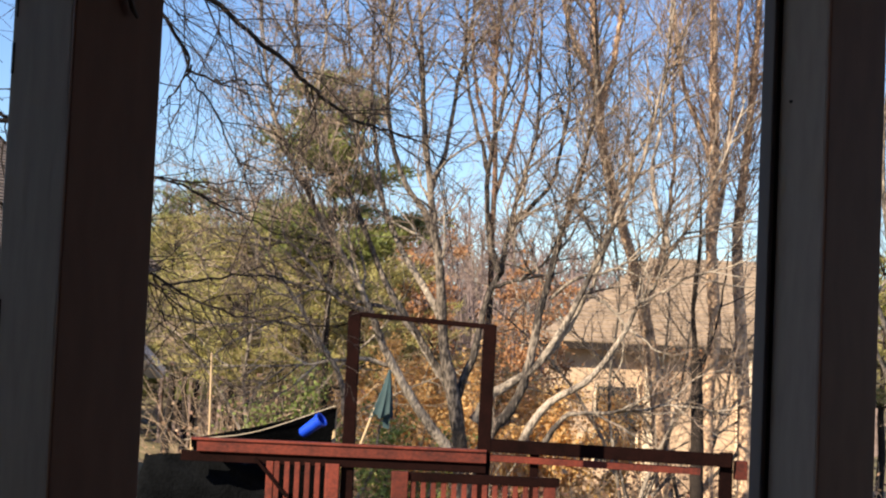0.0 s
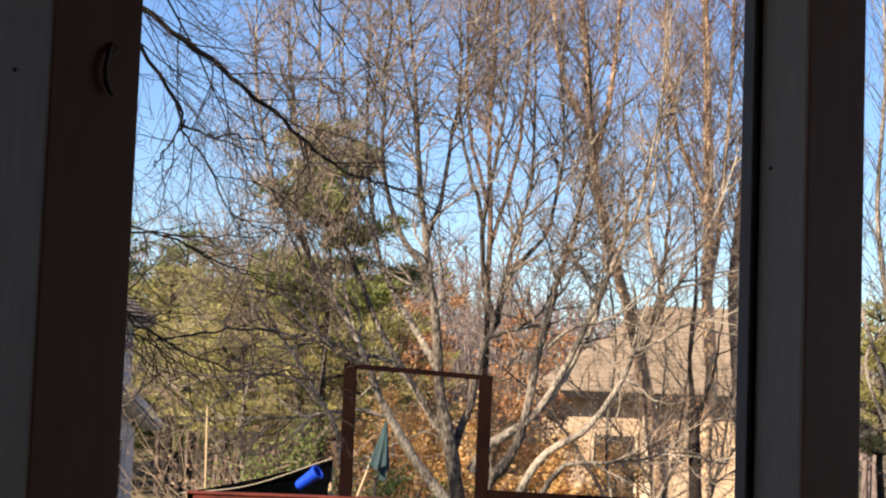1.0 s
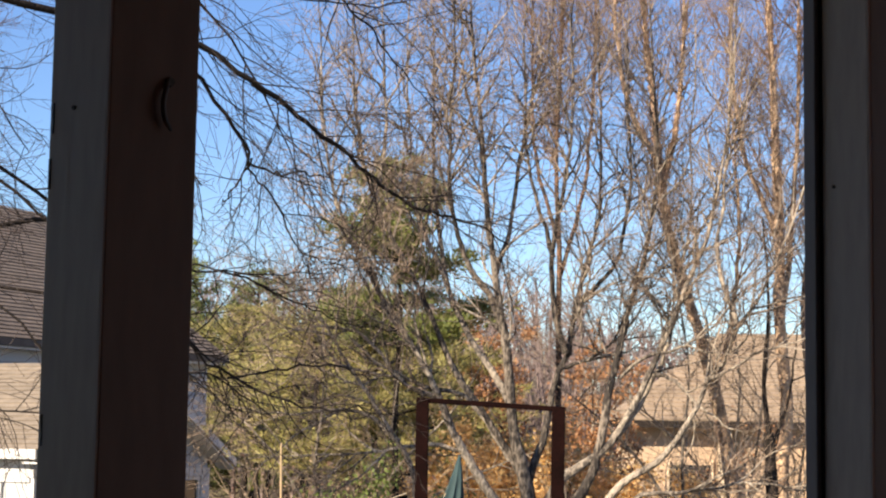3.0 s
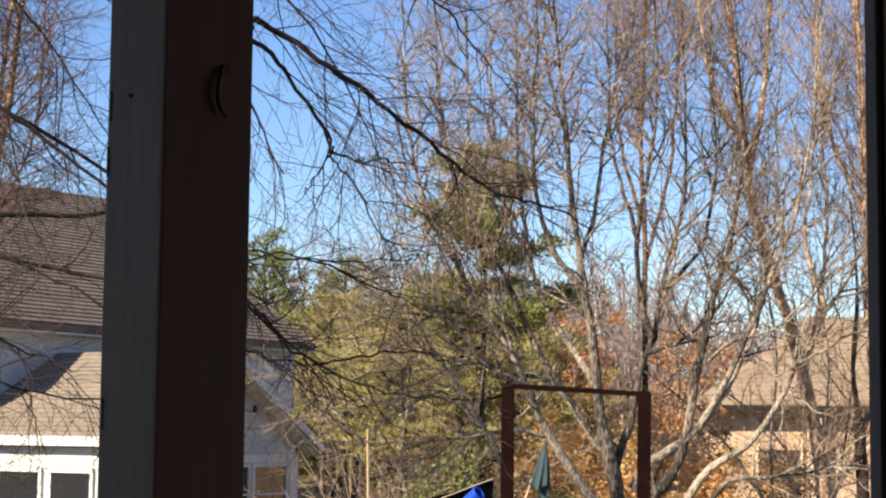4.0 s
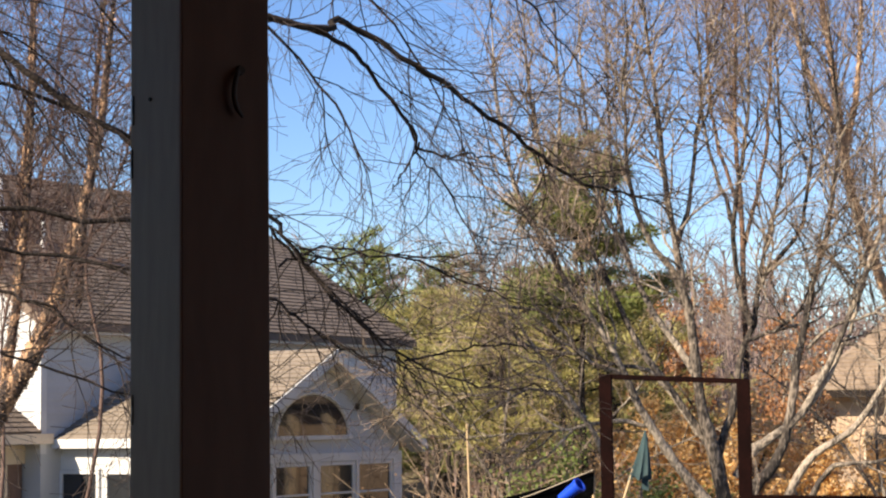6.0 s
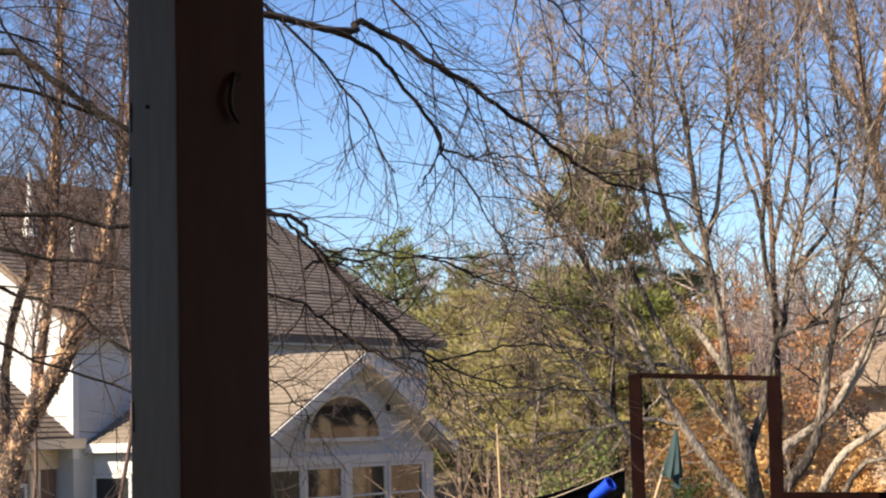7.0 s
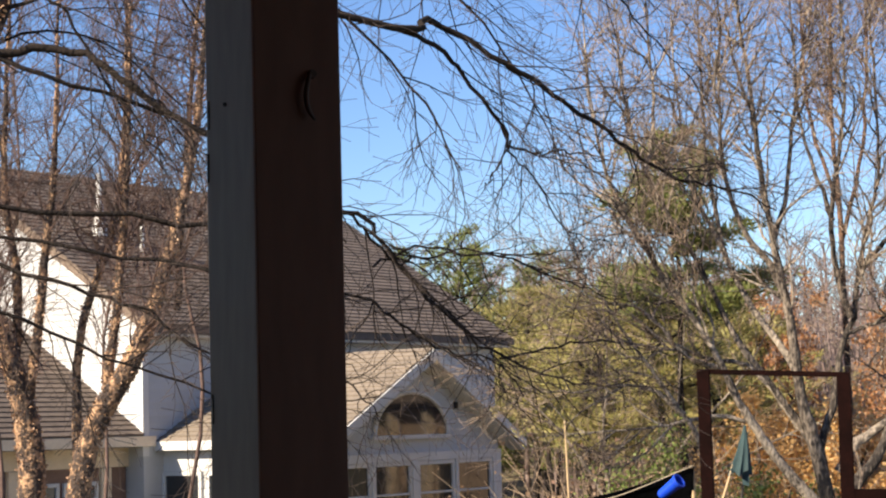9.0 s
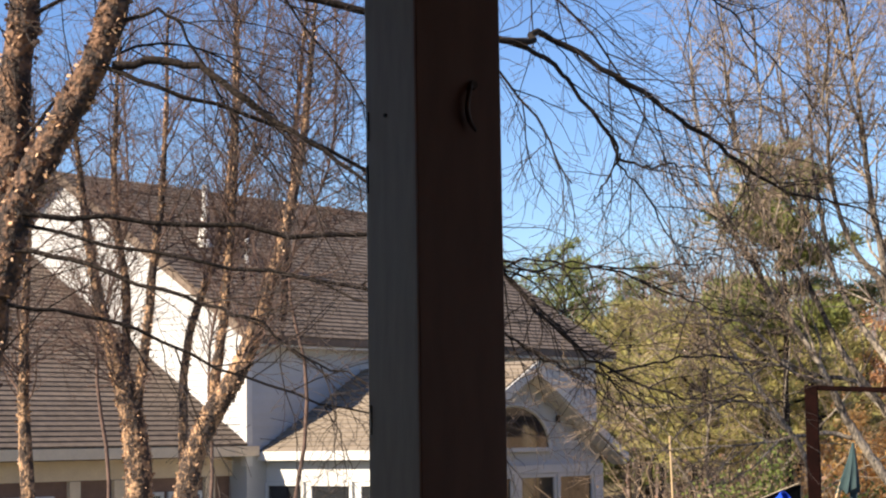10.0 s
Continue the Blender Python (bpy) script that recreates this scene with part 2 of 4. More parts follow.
def shoot(start, way, length, rng, n, wander, lift):
    """A wandering line that sets out along way; lift bends it up (or down)."""
    p, d, step = Vector(start), Vector(way).normalized(), length / (n - 1)
    out = [p.copy()]
    for _ in range(n - 1):
        d = (d + Vector((rng.gauss(0, wander), rng.gauss(0, wander), rng.gauss(0, wander) + lift))).normalized()
        p = p + d * step
        out.append(p.copy())
    return out


def aside(t, angle, rng):
    """A direction that leaves t at about that angle, to any side."""
    side = t.cross(Vector((rng.gauss(0, 1), rng.gauss(0, 1), rng.gauss(0, 1)))).normalized()
    return (t * math.cos(angle) + side * math.sin(angle)).normalized()


def sprout(limbs, twigs, path, r0, r1, level, spec, rng, bare=0.25):
    """Branches along a line: spec[level] = (per metre, angle, length, taper in length, wander, lift, thickest, points)."""
    if level >= len(spec):
        return
    per, angle, length, fall, wander, lift, thick, count = spec[level]
    total = sum((path[i + 1] - path[i]).length for i in range(len(path) - 1))
    amount = per * total
    n = int(amount) + (1 if rng.random() < amount % 1 else 0)
    for k in range(n):
        low = 0.12 if level else bare
        s = low + (1 - low) * (k + rng.random()) / max(1, n)
        s = min(s, 0.985)
        i = min(int(s * (len(path) - 1)), len(path) - 2)
        f = s * (len(path) - 1) - i
        p = path[i].lerp(path[i + 1], f)
        t = (path[i + 1] - path[i]).normalized()
        r = r0 + (r1 - r0) * s
        size = length * (1 - fall * s) * rng.uniform(0.55, 1.25)
        child = shoot(p, aside(t, angle * rng.uniform(0.6, 1.3), rng), size, rng, count, wander, lift)
        c0 = min(r * 0.7, thick * rng.uniform(0.7, 1.1))
        c1 = max(0.0018, c0 * 0.3)
        radii = [c0 + (c1 - c0) * j / (count - 1) for j in range(count)]
        (limbs if level < 1 else twigs).add(child, radii, 5 if level < 1 else 3)
        sprout(limbs, twigs, child, c0, c1, level + 1, spec, rng)


def leaf_mesh(name, centres, normals, sizes, narrow, mat, rng):
    """Small pointed leaves, each an island of its own."""
    n = len(centres)
    c = np.array(centres)
    a = rng.normal(size=(n, 3))
    a /= np.linalg.norm(a, axis=1, keepdims=True)
    if normals is not None:
        a = a * 0.6 + np.array(normals)
        a /= np.linalg.norm(a, axis=1, keepdims=True)
    b = np.cross(a, rng.normal(size=(n, 3)))
    b /= np.linalg.norm(b, axis=1, keepdims=True) + 1e-9
    s = np.array(sizes)[:, None]
    v = np.stack([c, c + a * s * 0.5 + b * s * narrow, c + a * s, c + a * s * 0.5 - b * s * narrow], 1).reshape(-1, 3)
    return quads_mesh(name, v, np.arange(4 * n).reshape(n, 4), mat)

# ---- ground, porch ----


def ground_height(x, y):
    """Level lawn that swells into a low wooded ridge far behind."""
    far = max(0.0, min(1.0, (y - 60) / 70))
    return (far * far * (3 - 2 * far)) * (max(1.5, min(10.2, 9.3 - 0.16 * x - 0.45 * max(0.0, x - 1.0))) + 0.6 * math.sin(x * 0.06)) + 0.12 * math.sin(x * 0.3) * math.sin(y * 0.23) * min(1.0, max(0.0, y / 12))


def ground():
    bm = bmesh.new()
    xs = sorted(set([-1500, -700, -350, -180] + list(range(-120, 121, 4)) + [180, 350, 700, 1500]))
    ys = sorted(set([-1500, -500, -150, -60] + list(range(-24, 181, 4)) + [240, 400, 800, 1800]))
    grid = [[bm.verts.new((x, y, ground_height(x, y))) for x in xs] for y in ys]
    for j in range(len(ys) - 1):
        for i in range(len(xs) - 1):
            bm.faces.new((grid[j][i], grid[j][i + 1], grid[j + 1][i + 1], grid[j + 1][i]))
    solid("ground", bm, LITTER, "autumn lawn covered with brown leaf litter", "ground", "structure")


ground()

FLOOR = 1.62
solid("floor", box(-3.2, 3.2, -2.6, 2.2, FLOOR - 0.2, FLOOR), PORCH_FLOOR, "dark boarded floor of the raised porch", "floor", "structure")
# Ceiling and three walls are unseen, added to shade and tint the posts.
solid("ceiling", box(-3.4, 3.4, -2.6, 2.5, 4.35, 4.5), PORCH_WOOD, "brown boarded ceiling of the porch", "ceiling", "structure")
solid("helper_wall_back", box(-3.2, 3.2, -2.75, -2.6, 0, 4.35), PORCH_WOOD, "brown boarded house wall behind the porch", "wall", "structure")
solid("helper_wall_left", box(-3.35, -3.2, -2.75, 2.0, 0, 4.35), PORCH_PALE, "pale painted side wall of the porch", "wall", "structure")
solid("helper_wall_right", box(3.2, 3.35, -2.75, 1.6, 0, 4.35), PORCH_WOOD, "brown boarded side wall of the porch", "wall", "structure")
solid("porch_base", box(-3.1, 3.1, -2.5, 1.9, 0, FLOOR - 0.2), PORCH_WOOD, "boarded skirt under the raised porch", "base", "structure")


def porch_post(x, y, turn, s, grooved, label):
    """A square post; its near corner stands at (x, y), the faces lie turned to the porch."""
    post = thing("porch_post", pose(x, y, FLOOR, 0, 0, turn), label, "post", "porch posts")
    h = 4.35 - FLOOR
    bm = box(0, s * 0.955, 0, s, 0, h, 0.0025)
    part("shaft", bm, POST_PAINT, post)
    # Thin board added to carry the painted brown shade of this face.
    part("shade_face", box(-0.001, s * 0.955, -0.0042, -0.0003, 0, h, 0.0012), POST_WARM_SHADE, post, "red-brown stained face of the post")
    for z, d in ((1.607, 0.92), (1.82, 0.94), (1.867, 0.915), (1.418, 0.93)):
        part("chip", box(-0.0008, 0.0006, d * s, d * s + 0.0035, z, z + 0.026, 0.0005), IRON, post, "dark chip in the paint")
    part("nail", rod((-0.0018, 0.57 * s, 1.885), (0.0006, 0.57 * s, 1.885), 0.0018, sides=8), IRON, post)
    if grooved:
        part("stop_strip", box(-0.0071, 0, s * 0.8, s, 0, h, 0.0018), STRIP_PAINT, post, "narrow dark strip nailed along the edge")
        part("groove", box(-0.0012, 0.0004, s * 0.755, s * 0.799, 0, h), IRON, post, "black gap beside the strip")
    part("plinth", box(-0.012, s + 0.012, -0.012, s + 0.012, 0, 0.12, 0.004), POST_PAINT, post)
    return post


left_post = porch_post(-0.3025, 1.4448, 45.6, 0.0885, False, "square wooden porch post with worn pale paint")
right_post = porch_post(0.3845, 1.851, 35.3, 0.0865, True, "square wooden porch post with a narrow strip")


def hook():
    h = thing("wall_hook", pose(-0.2655, 1.4793, 3.507), "dark iron hook screwed into the porch post", "hook")
    n = Vector((0.7145, -0.6997, 0))
    a = Vector((0.6997, 0.7145, 0))
    wood = Wood()
    pts = [a * 0.006 + Vector((0, 0, 0.021)), n * 0.005 + a * 0.0005 + Vector((0, 0, 0.016)), n * 0.0065 - a * 0.0035, n * 0.006 + Vector((0, 0, -0.012)) - a * 0.001, n * 0.0065 + Vector((0, 0, -0.021)) + a * 0.005]
    wood.add(bend(pts, 16, random.Random(1)), [0.0022] * 12 + [0.0021, 0.0019, 0.0016, 0.0012], 8)
    part("shank", wood.mesh("shank", HOOK), HOOK, h)
    part("boss", rod(a * 0.005 + Vector((0, 0, 0.02)), a * 0.005 + n * 0.005 + Vector((0, 0, 0.02)), 0.005, 0.0036), HOOK, h)


hook()

# ---- the deck with its railing and tall frame ----

DECK = thing("deck", pose(0, 0, 0), "red-stained wooden deck with railings and a tall frame", "deck")


def deck():
    for k in range(20):
        part("floor_board", box(-2.6, 3.3, 18.0 + k * 0.145, 18.138 + k * 0.145, 1.28, 1.32), REDWOOD, DECK)
    for x, y, z0, z1, w, lean in ((-0.86, 18.0, 0, 3.7, 0.125, 0.0), (0.455, 18.0, 0, 3.63, 0.132, 0.5), (-1.0, 17.93, 0, 2.2, 0.13, 0), (3.08, 19.3, 0, 2.42, 0.13, 0), (-0.33, 17.5, 0, 2.18, 0.16, 0), (1.12, 17.5, 0, 2.16, 0.09, 0), (-1.62, 17.93, 0, 2.2, 0.07, 0), (1.05, 19.3, 0, 2.42, 0.09, 0)):
        part("post", box(-w / 2, w / 2, -w / 2, w / 2, 0, z1 - z0, 0.008), SHADED_STAIN if z1 > 3 or y > 19 else REDWOOD, DECK, m=pose(x, y, z0, 0, lean, 0))
    part("crossbar", box(0, 1.46, -0.05, 0.05, 0, 0.05, 0.006), SHADED_STAIN, DECK, m=pose(-0.92, 18.0, 3.66, 0, 3.0, 0))
    part("rail_board", box(-2.34, 0.5, 17.86, 17.9, 2.27, 2.375, 0.005), REDWOOD, DECK)
    part("rail_board", box(-2.5, 0.5, 17.9, 18.0, 2.17, 2.27, 0.005), SHADED_STAIN, DECK)
    part("rail_cap", box(-2.4, 0.5, 17.84, 18.02, 2.377, 2.4, 0.005), REDWOOD, DECK)
    part("rail_board", box(0, 2.62, -0.03, 0.03, 0, 0.14, 0.005), SHADED_STAIN, DECK, m=pose(0.5, 19.19, 2.325, 0, 1.2, 0))
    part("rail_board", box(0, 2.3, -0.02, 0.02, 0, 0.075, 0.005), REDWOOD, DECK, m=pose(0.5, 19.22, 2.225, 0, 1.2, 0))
    part("rail_board", box(-0.42, 1.2, 17.45, 17.5, 2.09, 2.18, 0.005), SHADED_STAIN, DECK)
    part("rail_board", box(-0.42, 1.2, 17.45, 17.5, 1.4, 1.48, 0.005), REDWOOD, DECK)
    part("rail_board", box(-1.62, -0.9, 17.9, 17.94, 1.4, 1.48, 0.005), REDWOOD, DECK)
    part("rail_end", box(3.17, 3.3, 19.22, 19.38, 2.14, 2.34, 0.006), REDWOOD, DECK, "short red board at the rail's end")
    part("brace", box(0, 0.5, -0.015, 0.015, 0, 0.03, 0.004), SHADED_STAIN, DECK, m=pose(-1.78, 17.85, 2.22, 0, 48, 0))
    picket = mesh_of("baluster", box(-0.025, 0.025, -0.02, 0.02, 0, 0.76, 0.004), REDWOOD)
    for k in range(6):
        part("baluster", picket, None, DECK, m=pose(-1.55 + k * 0.1, 17.91, 1.44))
    for k in range(14):
        part("baluster", picket, None, DECK, m=pose(-0.2 + k * 0.098, 17.48, 1.38))


deck()

# ---- the white house behind the birches ----

HOUSE = thing("house", pose(-8.17, 31.33, 0, 0, 0, -25), "white clapboard house with brown shingle roofs and a gabled sunroom", "house")


def lap_wall(x0, x1, y0, y1, z0, z1, parent, top=None, step=0.125):
    """Overlapping boards on a wall plane of constant x (x0 == x1) or constant y; top(z) clips each board's ends."""
    z = z0
    while z < z1 - 0.01:
        h = min(step, z1 - z)
        if x0 == x1:
            lo, hi = (y0, y1) if not top else top(z + h * 0.4)
            if hi - lo > 0.05:
                part("board", prism([(x0, z), (x0 + 0.026, z), (x0 + 0.008, z + h + 0.012), (x0, z + h + 0.012)], 1, lo, hi), SIDING, parent)
        else:
            lo, hi = (x0, x1) if not top else top(z + h * 0.4)
            if hi - lo > 0.05:
                part("board", prism([(y0, z), (y0 - 0.026, z), (y0 - 0.008, z + h + 0.012), (y0, z + h + 0.012)], 0, lo, hi), SIDING, parent)
        z += step


def roof_slope(low, high, along, y0, y1, mat, parent, name="roof", step=0.17, clip=None):
    """Courses of shingles from the eave (x, z) up to the ridge (x, z); along: 'y' or 'x' is the eave's direction."""
    lo, hi = Vector(low), Vector(high)
    d = hi - lo
    n = max(1, int(d.length / step))
    deck_bm = bmesh.new()
    nrm = Vector((-d.y, d.x)).normalized()
    if nrm.y < 0:
        nrm = -nrm
    axis = 1 if along == "y" else 0
    under = prism([tuple(lo), tuple(hi), tuple(hi - nrm * 0.16), tuple(lo - nrm * 0.16)], axis, y0, y1, deck_bm)
    slab = part(name, under, mat, parent)
    for k in range(n):
        a, b = lo + d * (k / n), lo + d * min(1.0, (k + 1.12) / n)
        e0, e1 = (y0, y1) if not clip else clip((k + 0.5) / n)
        part("shingle_course", prism([tuple(a + nrm * 0.004), tuple(b + nrm * 0.004), tuple(b + nrm * 0.008), tuple(a + nrm * 0.03)], axis, e0, e1), mat, slab)
    return slab


def window(parent, plane, u0, u1, z0, z1, at, bars=0):
    """A framed pane on a wall; plane 'x' looks along +x, 'y' along -y."""
    def put(u, v, za, zb, lo, hi, name, mat, par, label=""):
        bm = box(at + lo, at + hi, u, v, za, zb, 0.006) if plane == "x" else box(u, v, at - hi, at - lo, za, zb, 0.006)
        return part(name, bm, mat, par, label)
    w = put(u0 - 0.07, u1 + 0.07, z0 - 0.07, z0, 0.0, 0.06, "window", TRIM, parent, "white framed window with dark panes")
    put(u0 - 0.07, u1 + 0.07, z1, z1 + 0.07, 0.0, 0.06, "frame", TRIM, w)
    put(u0 - 0.07, u0, z0, z1, 0.0, 0.06, "frame", TRIM, w)
    put(u1, u1 + 0.07, z0, z1, 0.0, 0.06, "frame", TRIM, w)
    put(u0, u1, z0, z1, 0.004, 0.02, "pane", GLASS, w)
    for k in range(bars):
        z = z0 + (z1 - z0) * (k + 1) / (bars + 1)
        put(u0, u1, z - 0.02, z + 0.02, 0.02, 0.045, "glazing_bar", TRIM, w)


def house():
    # main block
    part("wall", prism([(-4.06, 0), (-4.06, 5.22), (-9.6, 8.78), (-14.8, 5.4), (-14.8, 0)], 1, -0.7, 10.9), SIDING, HOUSE, "white clapboard wall of the main block")
    lap_wall(-4.06, -4.06, -0.7, 10.9, 2.8, 5.3, HOUSE)
    lap_wall(-14.7, -4.06, -0.7, -0.7, 3.6, 8.7, HOUSE, top=lambda z: (-14.7 if z < 5.3 else -9.6 - (8.78 - z) / 0.643, -4.06 if z < 5.22 else -9.6 + (8.78 - z) / 0.643))
    part("corner_board", box(-4.18, -4.03, -0.735, -0.58, 2.8, 5.2), TRIM, HOUSE)
    roof_slope((-3.72, 5.26), (-9.6, 9.0), "y", -0.9, 11.3, SHINGLE, HOUSE)
    roof_slope((-15.1, 5.3), (-9.62, 9.0), "y", -1.0, 11.3, SHINGLE, HOUSE)
    part("fascia", box(-3.74, -3.7, -0.9, 11.3, 5.11, 5.25), SHINGLE, HOUSE)
    part("soffit", box(-4.05, -3.75, -0.7, 11.2, 5.06, 5.1), TRIM, HOUSE)
    # wing
    part("wall", prism([(-4.5, 0), (-4.5, 3.17), (-11.2, 7.38), (-17.9, 3.17), (-17.9, 0)], 1, -13.0, -0.74), BRICK, HOUSE, "brown brick wall of the wing")
    roof_slope((-4.0, 3.2), (-11.2, 7.7), "y", -13.4, -0.74, SHINGLE, HOUSE)
    roof_slope((-18.4, 3.28), (-11.22, 7.7), "y", -13.4, -0.74, SHINGLE, HOUSE)
    part("fascia", box(-4.02, -3.95, -13.4, -0.47, 2.99, 3.18), CREAM, HOUSE)
    part("frieze", box(-4.5, -4.46, -13.0, -0.47, 2.62, 2.97), CREAM, HOUSE)
    for u0, u1 in ((-3.2, -2.5), (-2.25, -1.55), (-6.0, -5.0), (-9.2, -8.2)):
        window(HOUSE, "x", u0, u1, 0.9, 2.3, -4.5, 1)
    for u in (-1.3, -3.5, -4.5, -6.5):
        part("pilaster", box(-4.5, -4.42, u - 0.12, u + 0.12, 0, 2.61), CREAM, HOUSE)
    # sunroom
    part("wall", prism([(-0.15, 0), (5.15, 0), (5.15, 3.06), (2.65, 4.53), (-0.15, 3.05)], 0, -4.49, -0.03), SIDING, HOUSE, "white clapboard sunroom wall")
    lap_wall(-0.03, -0.03, -0.15, 5.15, 2.62, 4.48, HOUSE, top=lambda z: (max(-0.15, 2.65 - (4.53 - z) / 0.53), min(5.15, 2.65 + (4.53 - z) / 0.588)))
    lap_wall(-0.03, -0.03, -0.15, 5.15, 0.3, 1.3, HOUSE)
    for u, w in ((-0.15, 0.07), (1.03, 0.05), (2.25, 0.17), (3.63, 0.03), (4.88, 0.27)):
        part("mullion_board", box(-0.03, 0.05, u, u + w, 1.3, 2.58), TRIM, HOUSE)
    part("band_board", box(-0.03, 0.045, -0.17, 5.17, 2.58, 2.74), TRIM, HOUSE)
    for u0, u1 in ((0.0, 0.95), (1.16, 2.17), (2.5, 3.54), (3.74, 4.8)):
        window(HOUSE, "x", u0, u1, 1.45, 2.5, -0.03, 1)
    for u0, u1 in ((-4.0, -3.13), (-2.85, -1.9), (-1.6, -0.7)):
        window(HOUSE, "y", u0, u1, 1.3, 2.42, -0.15)
    arch = [(2.27 + 1.13 * math.cos(i * math.pi / 20), 3.07 + 0.8 * math.sin(i * math.pi / 20)) for i in range(21)]
    w = part("arched_window", prism(arch, 0, -0.03, 0.028), GLASS, HOUSE, "half-round window with a dark pane")
    rim = Wood()
    rim.add([Vector((0.03, y, z)) for y, z in arch], [0.05] * 21, 6)
    part("frame", rim.mesh("frame", TRIM), TRIM, w)
    part("sill", box(-0.03, 0.07, 1.06, 3.48, 2.99, 3.07, 0.006), TRIM, w)
    part("alarm", box(-0.0, 0.05, 3.66, 3.74, 3.55, 3.68, 0.01), IRON, HOUSE, "small dark box on the gable")
    roof_slope((-0.4, 3.06), (2.65, 4.7), "x", -4.5, 0.32, TAN_SHINGLE, HOUSE)
    roof_slope((5.63, 2.93), (2.67, 4.7), "x", -4.5, 0.32, TAN_SHINGLE, HOUSE)
    part("fascia", box(-4.3, 0.3, -0.45, -0.405, 2.9, 3.07), TRIM, HOUSE)
    part("bargeboard", prism([(-0.41, 2.88), (-0.41, 3.05), (2.65, 4.69), (2.65, 4.46)], 0, 0.325, 0.36), TRIM, HOUSE)
    part("bargeboard", prism([(5.63, 2.76), (5.63, 2.92), (2.65, 4.69), (2.65, 4.46)], 0, 0.325, 0.36), TRIM, HOUSE)
    part("soffit", prism([(5.6, 2.73), (2.65, 4.48), (2.65, 4.45), (5.6, 2.7)], 0, -0.03, 0.322), TRIM, HOUSE)
    part("soffit", prism([(-0.39, 2.85), (2.65, 4.48), (2.65, 4.45), (-0.39, 2.82)], 0, -0.03, 0.322), TRIM, HOUSE)
    part("frieze", box(-4.4, -0.03, -0.18, -0.15, 2.5, 2.86), TRIM, HOUSE)
    # vent pipes
    pipe = part("vent_pipe", rod((-6.92, 0.9, 7.2), (-6.92, 0.9, 8.62), 0.06), PVC, HOUSE, "white vent pipe through the roof")
    part("collar", rod((-6.92, 0.9, 7.3), (-6.92, 0.9, 7.98), 0.18, 0.07), PVC, pipe)
    pipe = part("vent_pipe", rod((-6.4, 1.6, 6.9), (-6.4, 1.6, 7.55), 0.045), PVC, HOUSE, "white vent pipe through the roof")


house()


def far_house():
    h = thing("house", pose(0, 0, 0), "peach-coloured house with a tan hipped roof among trees", "house")
    part("wall", box(2.9, 8.7, 40.3, 50, 0, 3.8), PEACH, h)
    bm = bmesh.new()
    lo = [bm.verts.new(p) for p in ((2.2, 39.9, 3.85), (9.3, 39.9, 3.85), (9.3, 50.6, 3.85), (2.2, 50.6, 3.85))]
    hi = [bm.verts.new(p) for p in ((5.2, 45.2, 6.05), (8.2, 45.2, 6.15))]
    bm.faces.new((lo[0], lo[1], hi[1], hi[0])), bm.faces.new((lo[1], lo[2], hi[1])), bm.faces.new((lo[2], lo[3], hi[0], hi[1])), bm.faces.new((lo[3], lo[0], hi[0])), bm.faces.new(lo[::-1])
    roof = part("roof", bm, ROOF_PALE, h)
    for k in range(22):
        f = k / 22
        x0, y0, z0 = 2.2 + 3.0 * f, 39.9 + 5.3 * f, 3.85 + 2.25 * f
        part("shingle_course", prism([(y0, z0 + 0.01), (y0 + 0.25, z0 + 0.117), (y0 + 0.25, z0 + 0.125), (y0, z0 + 0.045)], 0, x0, 9.3 - 1.1 * f), ROOF_PALE, roof)
    # The shade under the eave is painted into the gutter's dark colour.
    part("gutter", box(2.15, 9.4, 39.82, 39.9, 3.7, 3.86), DARK_BARK, h, "dark shaded gutter")
    for x in (3.5, 7.4):
        w = part("window", box(x, x + 0.9, 40.25, 40.3, 1.2, 2.9), GLASS, h)
        part("frame", box(x - 0.05, x, 40.22, 40.3, 1.1, 3.0), CREAM, w)
        part("frame", box(x + 0.9, x + 0.95, 40.22, 40.3, 1.1, 3.0), CREAM, w)
    for x in (4.55, 6.6):
        part("column", box(x, x + 0.28, 39.95, 40.2, 0, 3.7, 0.01), CREAM, h, "pale cream column")


far_house()

